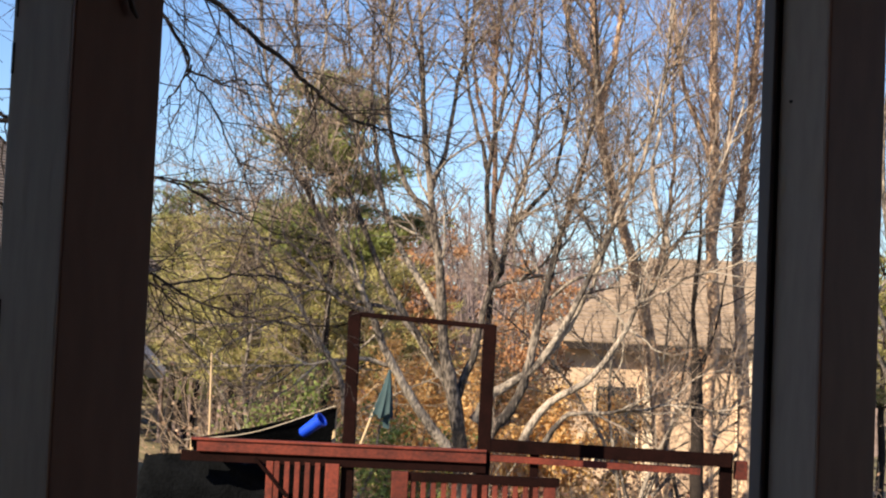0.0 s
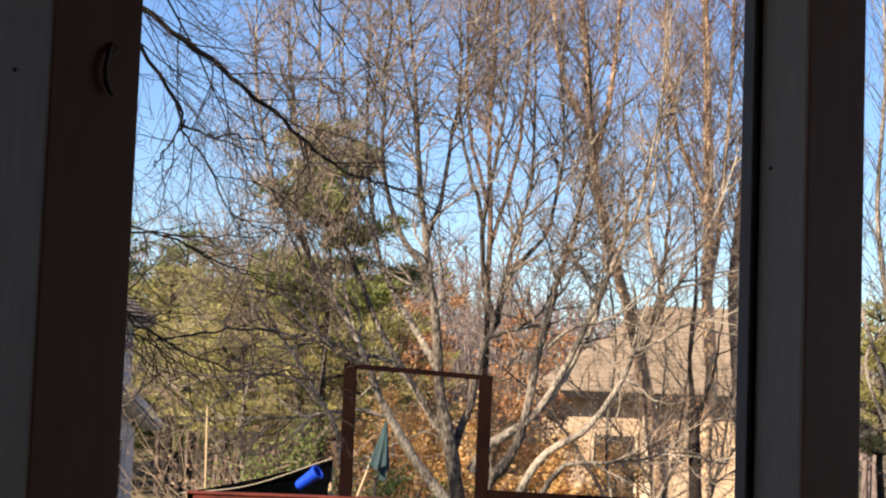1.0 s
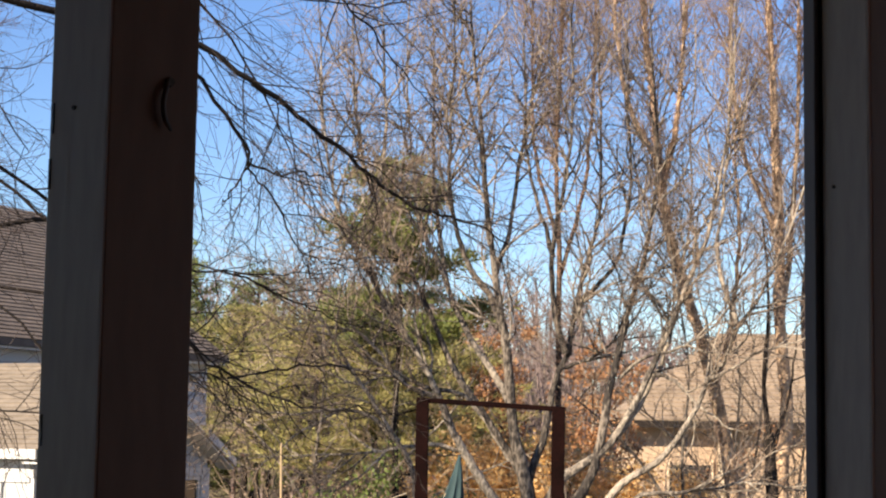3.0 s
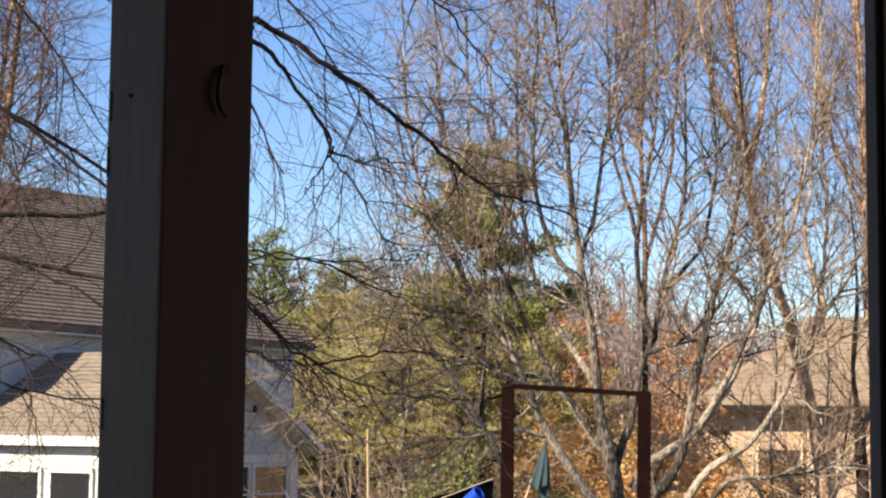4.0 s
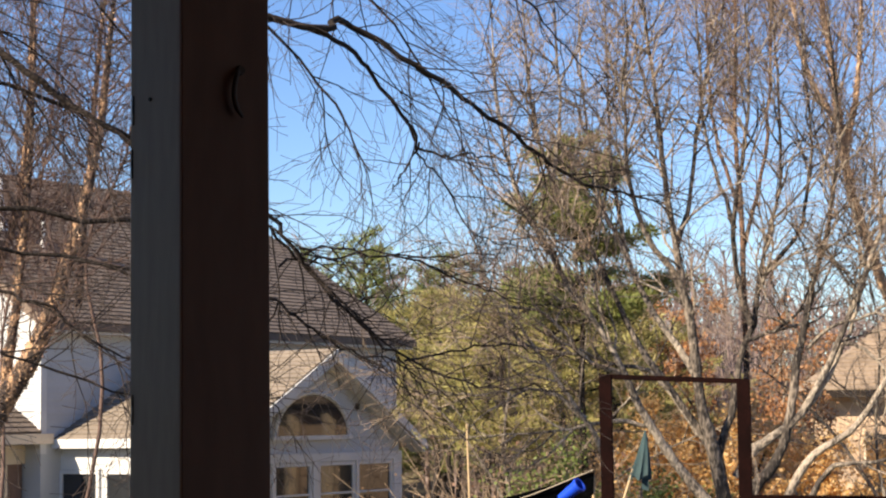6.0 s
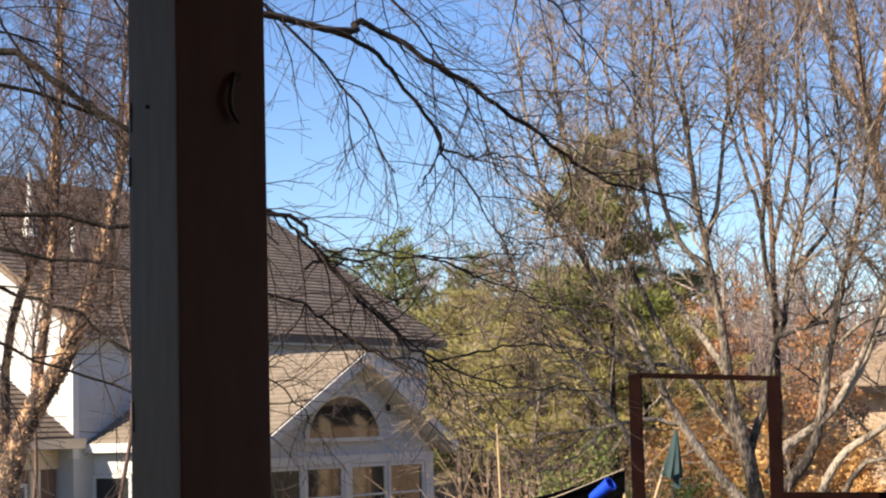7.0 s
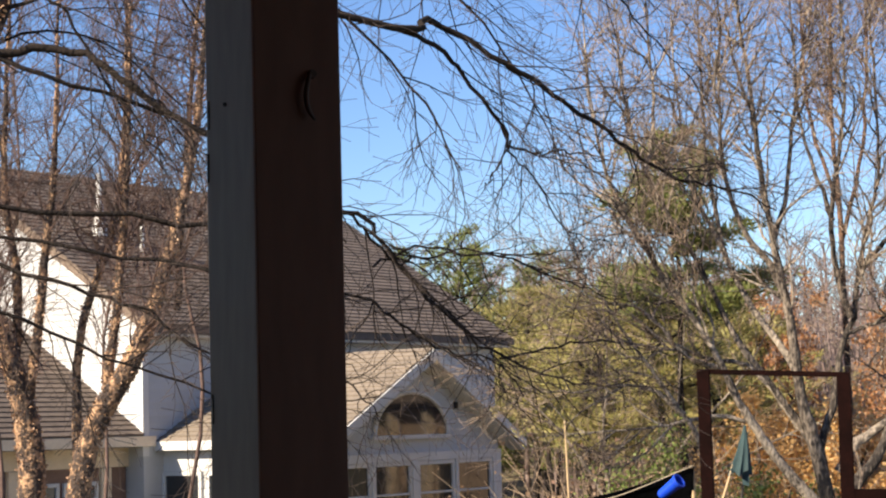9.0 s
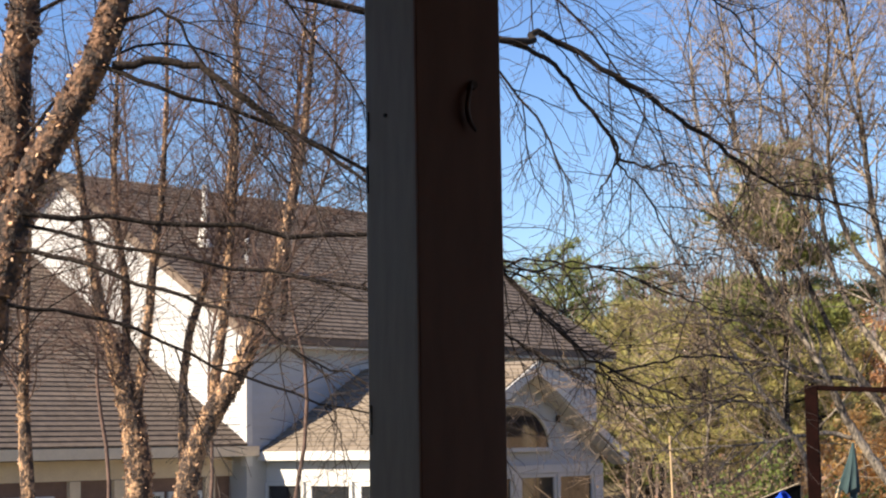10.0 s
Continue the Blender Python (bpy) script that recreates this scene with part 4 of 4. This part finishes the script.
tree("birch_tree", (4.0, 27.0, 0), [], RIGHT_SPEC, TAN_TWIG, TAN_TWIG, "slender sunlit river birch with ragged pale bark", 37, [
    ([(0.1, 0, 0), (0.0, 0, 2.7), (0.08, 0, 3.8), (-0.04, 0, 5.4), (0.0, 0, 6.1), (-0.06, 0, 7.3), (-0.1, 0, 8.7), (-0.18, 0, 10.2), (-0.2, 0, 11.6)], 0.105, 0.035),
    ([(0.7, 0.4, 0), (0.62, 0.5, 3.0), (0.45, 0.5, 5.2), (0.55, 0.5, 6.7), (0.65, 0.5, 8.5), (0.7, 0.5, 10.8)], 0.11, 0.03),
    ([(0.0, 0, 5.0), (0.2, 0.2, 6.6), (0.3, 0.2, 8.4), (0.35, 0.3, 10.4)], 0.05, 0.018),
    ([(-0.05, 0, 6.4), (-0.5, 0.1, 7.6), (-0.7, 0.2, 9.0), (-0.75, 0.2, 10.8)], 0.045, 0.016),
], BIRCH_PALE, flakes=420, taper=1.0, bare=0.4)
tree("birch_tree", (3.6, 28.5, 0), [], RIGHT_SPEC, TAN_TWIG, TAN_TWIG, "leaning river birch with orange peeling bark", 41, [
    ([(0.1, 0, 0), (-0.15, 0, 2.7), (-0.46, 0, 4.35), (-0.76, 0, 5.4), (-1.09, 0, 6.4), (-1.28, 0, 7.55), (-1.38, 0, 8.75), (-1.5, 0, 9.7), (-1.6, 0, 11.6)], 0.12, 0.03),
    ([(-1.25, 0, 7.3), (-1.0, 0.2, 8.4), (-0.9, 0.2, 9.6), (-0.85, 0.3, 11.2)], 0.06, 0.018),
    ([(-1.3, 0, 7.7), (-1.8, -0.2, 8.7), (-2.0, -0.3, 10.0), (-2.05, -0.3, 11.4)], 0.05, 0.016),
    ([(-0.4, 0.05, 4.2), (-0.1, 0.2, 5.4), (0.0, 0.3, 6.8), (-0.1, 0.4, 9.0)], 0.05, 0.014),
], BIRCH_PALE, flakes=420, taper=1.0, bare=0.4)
tree("birch_tree", (0.9, 30.0, 0), [], RIGHT_SPEC, TAN_TWIG, TAN_TWIG, "tall thin birch with a dense tan top", 42, [
    ([(0.0, 0, 0), (-0.1, 0, 3.0), (-0.12, 0, 6.5), (-0.18, 0, 8.0), (-0.1, 0, 10.4), (-0.05, 0, 12.0)], 0.06, 0.02),
    ([(-0.12, 0, 6.0), (0.3, 0.2, 7.6), (0.45, 0.2, 9.4), (0.5, 0.2, 11.4)], 0.04, 0.014),
    ([(-0.12, 0, 6.6), (-0.5, 0.1, 8.0), (-0.6, 0.1, 9.6), (-0.6, 0.1, 11.2)], 0.035, 0.014),
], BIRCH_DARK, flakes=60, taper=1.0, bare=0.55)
# Trunk in shade, its shade put into the dark bark colour.
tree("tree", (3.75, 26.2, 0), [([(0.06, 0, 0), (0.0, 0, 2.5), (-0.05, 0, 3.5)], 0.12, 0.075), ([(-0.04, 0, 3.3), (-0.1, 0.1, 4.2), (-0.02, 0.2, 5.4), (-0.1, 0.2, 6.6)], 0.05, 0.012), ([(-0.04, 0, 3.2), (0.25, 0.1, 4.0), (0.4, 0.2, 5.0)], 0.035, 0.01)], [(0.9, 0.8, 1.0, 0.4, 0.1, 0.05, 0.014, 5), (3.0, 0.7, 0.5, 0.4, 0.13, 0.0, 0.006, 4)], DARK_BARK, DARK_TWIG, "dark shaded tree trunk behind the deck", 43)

# a low spreading tree with pale twigs beside the far house
SCRUB = [
    ([(0, 0, 0), (0.3, 0, 1.6), (0.9, 0.1, 2.8), (1.9, 0.2, 3.9), (2.6, 0.3, 5.2)], 0.05, 0.008),
    ([(0, 0, 0.4), (-0.2, 0, 1.8), (-0.9, 0.1, 3.0), (-1.7, 0.1, 3.8), (-2.4, 0.2, 4.3)], 0.045, 0.007),
    ([(0.1, 0, 0.8), (0.6, 0.1, 2.2), (0.9, 0.2, 3.8), (1.1, 0.3, 5.6)], 0.045, 0.007),
    ([(0.1, 0, 1.0), (-0.3, 0.1, 2.6), (-0.2, 0.2, 4.4), (-0.4, 0.3, 6.0)], 0.04, 0.007),
    ([(0.2, 0, 1.2), (1.3, 0.1, 2.3), (2.4, 0.2, 2.9), (3.2, 0.2, 3.2)], 0.035, 0.006),
]
tree("tree", (2.9, 27.5, 0), SCRUB, [(4.0, 0.8, 1.5, 0.3, 0.16, 0.04, 0.012, 7), (5.0, 0.7, 0.8, 0.35, 0.14, 0.02, 0.0065, 5), (5.0, 0.7, 0.4, 0.3, 0.14, 0.0, 0.0045, 3)], BARK, TWIG, "low spreading bare tree with pale twigs", 47, bare=0.2)
SCRUB_SPEC = [(3.0, 0.85, 1.5, 0.3, 0.17, 0.01, 0.012, 7), (5.0, 0.75, 0.8, 0.35, 0.15, 0.0, 0.0065, 5), (5.0, 0.7, 0.4, 0.3, 0.14, 0.0, 0.0045, 3)]
for x, y, seed in ((-2.7, 28.0, 48),):
    tree("tree", (x, y, 0), SCRUB, SCRUB_SPEC, BARK, TWIG, "tangled bare tree with pale sunlit twigs", seed, bare=0.15)

tree("tree", (3.9, 29.3, 0), SCRUB, [(4.0, 0.85, 1.4, 0.3, 0.17, 0.0, 0.013, 7), (5.0, 0.75, 0.8, 0.35, 0.15, 0.0, 0.008, 5), (4.0, 0.7, 0.4, 0.3, 0.14, 0.0, 0.005, 3)], BARK, TWIG, "tangled bare tree with pale sunlit twigs", 45, bare=0.2)
tree("tree", (9.2, 36.0, 0), [
    ([(0, 0, 0), (0.1, 0, 3.0), (-0.2, 0, 5.2), (-0.5, 0.1, 7.5), (-0.4, 0, 10.5), (-0.6, 0, 13.5)], 0.13, 0.02),
    ([(-0.1, 0, 4.4), (0.5, 0.2, 6.6), (0.6, 0.3, 9.0), (0.9, 0.3, 12.5)], 0.07, 0.014),
    ([(0.0, 0, 3.4), (-0.8, -0.2, 5.4), (-1.3, -0.3, 7.6), (-1.4, -0.3, 10.0)], 0.06, 0.012),
    ([(0.05, 0, 2.6), (-0.7, 0.1, 4.6), (0.2, 0.2, 6.0), (0.4, 0.2, 7.6)], 0.05, 0.012),
], BIRCH_SPEC[:2], BARK, DARK_TWIG, "tall bare tree with pale bark at the yard's edge", 46, bare=0.35)


def conifer(base, height, spread, low, mat, label, seed, tufts, gap=0.35, size=0.17, stout=1.0):
    """A pine: trunk, tiers of limbs and needle tufts along them, thin in places."""
    rng, nrng = random.Random(seed), np.random.default_rng(seed)
    t = thing("pine_tree", pose(*base), label, "tree")
    wood = Wood()
    trunk = bend([(0, 0, 0), (0.1, 0, height * 0.5), (0, 0, height)], 9, rng, 0.05)
    wood.add(trunk, [0.02 + 0.2 * stout * height / 12 * (1 - k / 8) for k in range(9)], 7)
    spots, ways = [], []
    z = low
    while z < height - 0.1:
        f = (z - low) / (height - low)
        reach = spread * (1 - f) ** 0.55 + 0.2
        for k in range(rng.randint(4, 6)):
            if rng.random() < gap * 0.4:
                continue
            a = rng.random() * math.tau
            length = reach * rng.uniform(0.55, 1.15)
            line = shoot((0, 0, z), (math.cos(a), math.sin(a), 0.15 + 0.35 * f), length, rng, 6, 0.08, 0.04)
            wood.add(line, [0.028 * (1 - j / 6) + 0.004 for j in range(6)], 4)
            for _ in range(int(tufts * length)):
                s = rng.uniform(0.25, 1.0) * 4.99
                i = int(s)
                p = line[i].lerp(line[i + 1], s - i)
                w = 0.16 * length ** 0.5
                p = p + Vector((rng.gauss(0, w), rng.gauss(0, w), rng.gauss(0, w * 0.28)))
                d = (line[i + 1] - line[i]).normalized()
                for _ in range(9):
                    spots.append((p.x + rng.gauss(0, 0.02), p.y + rng.gauss(0, 0.02), p.z + rng.gauss(0, 0.02)))
                    ways.append((d.x * 0.5, d.y * 0.5, 0.35))
        z += rng.uniform(0.22, 0.42)
    part("trunk", wood.mesh("trunk", DARK_BARK), DARK_BARK, t)
    part("crown", leaf_mesh("crown", spots, ways, nrng.uniform(0.6, 1.3, len(spots)) * size, 0.09, mat, nrng), mat, t, "tufts of needles")
    return t


conifer((-1.85, 28.3, 0), 7.65, 1.3, 4.8, PINE, "tall dark green pine with an open crown", 51, 72, 0.5, 0.15, 0.4)
for x, y, h, s, seed in ((-3.2, 29.6, 5.0, 1.3, 82), (-2.5, 31.0, 5.5, 1.5, 77), (-1.6, 32.5, 4.6, 1.2, 78), (-3.9, 32.5, 5.2, 1.5, 79)):
    conifer((x, y, 0), h, s, 2.7, PINE_YELLOW, "yellow-green pine in autumn sun", seed, 28, 0.5, 0.15)
for x, y, h, s, seed in ((-11.9, 63.7, 10.2, 3.2, 52), (-9.2, 65, 9.4, 3.0, 53), (-15.0, 67, 9.8, 3.2, 54)):
    conifer((x, y, 0), h, s, 1.5, PINE, "green pine at the wood's edge", seed, 21)
for x, y, h, s, seed in ((-6.5, 57.2, 7.5, 3.2, 55), (-3.4, 54.6, 6.9, 3.0, 56), (-8.7, 58.5, 7.7, 3.0, 57), (-5.1, 61, 8.0, 3.2, 58), (-1.2, 56, 6.0, 2.5, 59), (-7.6, 54, 5.6, 2.6, 60), (-4.6, 47, 4.9, 2.2, 74), (-6.6, 49, 4.6, 2.2, 75), (-3.3, 43, 4.2, 1.9, 76), (-2.3, 50, 6.6, 2.3, 71), (11.2, 46, 6.4, 2.2, 72), (13.4, 50, 7.5, 2.6, 73)):
    conifer((x, y, 0), h, s, 2.6, PINE_YELLOW, "yellow-green pine in autumn sun", seed, 20)


def leafy_tree(base, height, spread, mat, label, seed, leaves, size=0.09, low=0.15, name="tree", category="tree"):
    """A small broad-leaved tree or shrub: stems that fork, and loose leaves along the twigs."""
    rng, nrng = random.Random(seed), np.random.default_rng(seed)
    t = thing(name, pose(*base), label, category)
    limbs, twigs = Wood(), Wood()
    ends = []
    for _ in range(7):
        a, out = rng.random() * math.tau, rng.uniform(0.2, 0.8)
        line = shoot((rng.gauss(0, 0.1), rng.gauss(0, 0.1), 0), (math.cos(a) * out, math.sin(a) * out, 1.2), height * rng.uniform(0.7, 1.0), rng, 8, 0.12, 0.05)
        limbs.add(line, [0.05 * (1 - k / 8) + 0.008 for k in range(8)], 5)
        for i in range(1, 8):
            for _ in range(4):
                child = shoot(line[i], (rng.gauss(0, 1), rng.gauss(0, 1), rng.gauss(0.2, 0.5)), spread * rng.uniform(0.4, 0.9), rng, 5, 0.15, 0.0)
                twigs.add(child, [0.012 - 0.002 * k for k in range(5)], 3)
                ends.append(child)
    spots = []
    while len(spots) < leaves:
        line = ends[int(rng.random() * len(ends))]
        s = rng.uniform(0.5, 3.99)
        i = int(s)
        p = line[i].lerp(line[i + 1], s - i)
        if p.z > low * height:
            spots.append((p.x + rng.gauss(0, 0.09), p.y + rng.gauss(0, 0.09), p.z + rng.gauss(0, 0.09)))
    part("trunk", limbs.mesh("trunk", BARK), BARK, t)
    tagged(part("branchwork", twigs.mesh("branchwork", TWIG), TWIG, t), kind="stuff")
    part("crown", leaf_mesh("crown", spots, None, nrng.uniform(0.7, 1.3, len(spots)) * size, 0.32, mat, nrng), mat, t, "loose autumn leaves")
    return t


for x, y, h, s, seed in ((-0.3, 30.0, 3.7, 0.6, 61), (0.3, 30.8, 3.7, 0.6, 62), (1.9, 30.5, 3.1, 0.5, 63)):
    leafy_tree((x, y, 0), h, s, GOLD, "golden-leaved beech sapling in the sun", seed, 15000, 0.074)
for x, y, h, s, seed in ((0.6, 56, 8.6, 1.5, 64), (-0.9, 58, 7.4, 1.4, 65), (1.45, 34, 4.9, 0.7, 66)):
    leafy_tree((x, y, 0), h, s, RUSSET, "russet oak with thinning leaves", seed, 8000, 0.13 if y > 50 else 0.07)
for x, y, h, s, seed in ((-2.0, 26.3, 3.1, 0.72, 68), (-0.6, 25.9, 2.3, 0.6, 69)):
    leafy_tree((x, y, 0), h, s, BOXWOOD, "bright green evergreen shrub", seed, 3200, 0.06, 0.5, name="shrub", category="shrub")


def thicket():
    """Brown scrub between the yards: thousands of thin stems with some dry leaves."""
    rng, nrng = random.Random(81), np.random.default_rng(81)
    stems, spots = Wood(), []
    for k in range(3400):
        x, y = rng.uniform(-9, 8), rng.uniform(26.5, 40) if k % 2 else rng.uniform(26.5, 31)
        if x < (-4.7 if y > 37 else -3.7):
            continue
        h = rng.uniform(1.4, 3.4) * (1.08 if x < -0.9 else 0.6)
        line = shoot((x, y, 0), (rng.gauss(0, 0.8), rng.gauss(0, 0.8), 1), h, rng, 6, 0.2, -0.05)
        stems.add(line, [0.011 * (1 - j / 6) + 0.003 for j in range(6)], 3)
        for _ in range(3):
            i = rng.randint(1, 4)
            stems.add(shoot(line[i], (rng.gauss(0, 1), rng.gauss(0, 1), rng.gauss(0.3, 0.5)), rng.uniform(0.4, 1.1), rng, 4, 0.18, -0.03), [0.006, 0.005, 0.004, 0.002], 3)
        for _ in range(9):
            i = rng.randint(1, 5)
            spots.append(tuple(line[i] + Vector((rng.gauss(0, 0.15), rng.gauss(0, 0.15), rng.gauss(0, 0.15)))))
    t = tagged(new("thicket"), "tangled brown scrub of bare stems", "brush", "", "stuff")
    part("stems", stems.mesh("stems", TWIG), TWIG, t)
    part("leaves", leaf_mesh("leaves", spots, None, nrng.uniform(0.05, 0.12, len(spots)), 0.35, DRYLEAF, nrng), DRYLEAF, t)


thicket()


def far_woods():
    """Bare grey-brown trees along the ridge, all around the view."""
    rng = random.Random(91)
    wood = Wood()
    for k in range(430):
        x, y = rng.uniform(-48, 48), rng.uniform(64, 118)
        z = ground_height(x, y)
        h = rng.uniform(3.8, 6.6)
        line = shoot((x, y, z), (rng.gauss(0, 0.05), rng.gauss(0, 0.05), 1), h, rng, 6, 0.04, 0.05)
        wood.add(line, [0.14 * (1 - j / 6) + 0.02 for j in range(6)], 4)
        for _ in range(14):
            i = rng.randint(1, 4)
            child = shoot(line[i].lerp(line[i + 1], rng.random()), (rng.gauss(0, 0.7), rng.gauss(0, 0.7), 1), rng.uniform(1.0, 2.6), rng, 4, 0.12, 0.04)
            wood.add(child, [0.04, 0.032, 0.024, 0.015], 3)
            for _ in range(3):
                wood.add(shoot(child[rng.randint(1, 2)], (rng.gauss(0, 0.7), rng.gauss(0, 0.7), 0.8), rng.uniform(0.6, 1.5), rng, 3, 0.12, 0.02), [0.024, 0.02, 0.012], 3)
    for k in range(120):
        x, y = rng.uniform(-16, 3), rng.uniform(62, 78)
        z = ground_height(x, y)
        line = shoot((x, y, z), (rng.gauss(0, 0.06), rng.gauss(0, 0.06), 1), rng.uniform(5.0, 7.6), rng, 6, 0.05, 0.05)
        wood.add(line, [0.09 * (1 - j / 6) + 0.015 for j in range(6)], 4)
        for _ in range(18):
            i = rng.randint(0, 4)
            child = shoot(line[i].lerp(line[i + 1], rng.random()), (rng.gauss(0, 0.8), rng.gauss(0, 0.8), 0.8), rng.uniform(0.8, 2.2), rng, 4, 0.14, 0.04)
            wood.add(child, [0.022, 0.017, 0.012, 0.008], 3)
            for _ in range(3):
                wood.add(shoot(child[rng.randint(1, 2)], (rng.gauss(0, 0.8), rng.gauss(0, 0.8), 0.7), rng.uniform(0.5, 1.2), rng, 3, 0.12, 0.02), [0.013, 0.01, 0.006], 3)
    tagged(new("far_woods", wood.mesh("far_woods", WOODS)), "bare grey-brown woods on the far ridge", "woods", "", "stuff")


far_woods()

# ---- small things by the deck ----


def patio_umbrella():
    u = thing("patio_umbrella", pose(-0.53, 19.5, 0, 0, 0, 0), "closed dark green patio umbrella on a pale leaning pole", "umbrella")
    part("pole", rod((-0.62, 0, 1.32), (-0.137, 0, 2.73), 0.016, 0.014), BAMBOO, u, "pale wooden pole")
    bm = bmesh.new()
    rings = []
    for k in range(8):
        f = k / 7
        row = []
        for j in range(24):
            a = j * math.tau / 24
            r = (0.012 + 0.115 * f ** 0.9) * (1 + 0.22 * math.cos(a * 8) * f)
            row.append(bm.verts.new((0.01 * math.sin(f * 3) + r * math.cos(a) * 0.85 - 0.075 * f, r * 0.7 * math.sin(a), 3.14 - 0.5 * f - 0.03 * math.cos(a * 4) * f)))
        rings.append(row)
    for k in range(7):
        for j in range(24):
            bm.faces.new((rings[k][j], rings[k][(j + 1) % 24], rings[k + 1][(j + 1) % 24], rings[k + 1][j]))
    bm.faces.new(rings[0]), bm.faces.new(rings[-1][::-1])
    part("canopy", bm, GREEN_CLOTH, u, "folded dark green cloth")
    part("flap", prism([(-0.05, 2.52), (0.02, 2.5), (0.03, 2.72), (-0.05, 2.72)], 1, -0.02, 0.02), GREEN_CLOTH, u)
    part("base", rod((-0.62, 0, 1.32), (-0.62, 0, 1.4), 0.22), IRON, u)


patio_umbrella()


def tarp_cover():
    """A black sheet drawn slanting over a frame, its upper edge held by a pale cord."""
    t = thing("tarp_cover", pose(0, 0, 0), "black tarpaulin stretched slanting with a pale cord", "tarp")
    rng = random.Random(5)
    bm = bmesh.new()
    rows = []
    for i in range(25):
        f = i / 24
        x = -2.55 + 1.49 * f
        top = 2.34 + 0.38 * f + 0.03 * math.sin(f * 3.1) - 0.05 * math.sin(f * math.pi)
        rows.append([bm.verts.new((x + rng.gauss(0, 0.004), 19.0 + 0.3 * g + 0.02 * math.sin(9 * f + 5 * g), top - (top - 1.4) * g)) for g in (k / 9 for k in range(10))])
    for i in range(24):
        for k in range(9):
            bm.faces.new((rows[i][k], rows[i + 1][k], rows[i + 1][k + 1], rows[i][k + 1]))
    bmesh.ops.solidify(bm, geom=bm.faces[:], thickness=0.012)
    part("sheet", bm, TARP, t)
    cord = Wood()
    cord.add(bend([(-2.62, 19.0, 2.32), (-1.9, 18.98, 2.43), (-1.06, 18.98, 2.74)], 14, rng), [0.0055] * 14, 5)
    part("cord", cord.mesh("cord", CORD), CORD, t, "pale cord along the upper edge")
    for x, z in ((-2.55, 2.31), (-1.07, 2.71)):
        part("stake", rod((x, 19.1, 1.32), (x, 19.06, z), 0.022), BAMBOO, t)


tarp_cover()


def blue_tube():
    t = thing("plastic_tube", pose(-1.28, 18.8, 2.53, 0, 56, -28), "glossy blue plastic tube with an open end", "tube")
    bm = bmesh.new()
    prof = [(0.04, -0.16), (0.055, -0.14), (0.062, 0.0), (0.066, 0.09), (0.078, 0.1), (0.078, 0.13), (0.06, 0.13), (0.052, 0.0), (0.035, -0.13)]
    rings = [[bm.verts.new((r * math.cos(j * math.tau / 24), r * math.sin(j * math.tau / 24), z)) for j in range(24)] for r, z in prof]
    for a, b in zip(rings, rings[1:]):
        for j in range(24):
            bm.faces.new((a[j], a[(j + 1) % 24], b[(j + 1) % 24], b[j]))
    bm.faces.new(rings[-1])
    bmesh.ops.recalc_face_normals(bm, faces=bm.faces)
    part("barrel", bm, BLUE, t)


blue_tube()


def garden_pole():
    p = thing("garden_pole", pose(-2.44, 19.6, 1.32), "thin pale wooden garden pole", "pole")
    part("shaft", rod((0.02, 0, 0), (-0.02, 0, 1.9), 0.013, 0.011, 8), BAMBOO, p)
    part("finial", rod((-0.02, 0, 1.9), (-0.02, 0, 1.92), 0.016, 0.006, 8), BAMBOO, p)


garden_pole()


def covered_grill():
    g = thing("barbecue_grill", pose(-2.3, 18.5, 1.32), "barbecue grill under a black cloth cover on the deck", "grill")
    rng = random.Random(9)
    bm = bmesh.new()
    bmesh.ops.create_cube(bm, size=1, matrix=Matrix.Translation((0, 0, 0.42)) @ Matrix.Diagonal((1.4, 0.6, 0.84, 1)))
    bmesh.ops.subdivide_edges(bm, edges=bm.edges[:], cuts=11, use_grid_fill=True)
    for v in bm.verts:
        h = v.co.z / 0.84
        k = 1 - 0.22 * max(0, h - 0.55) ** 2 * 4
        v.co.x *= k
        v.co.y *= k
        v.co += 0.085 * noise.noise_vector(v.co * 4.5) + 0.03 * noise.noise_vector(v.co * 11)
    for f in bm.faces:
        f.smooth = True
    part("cover", bm, TARP, g, "creased black cover")
    part("strap", box(-0.64, 0.64, -0.325, -0.31, 0.2, 0.24, 0.003), IRON, g)


covered_grill()
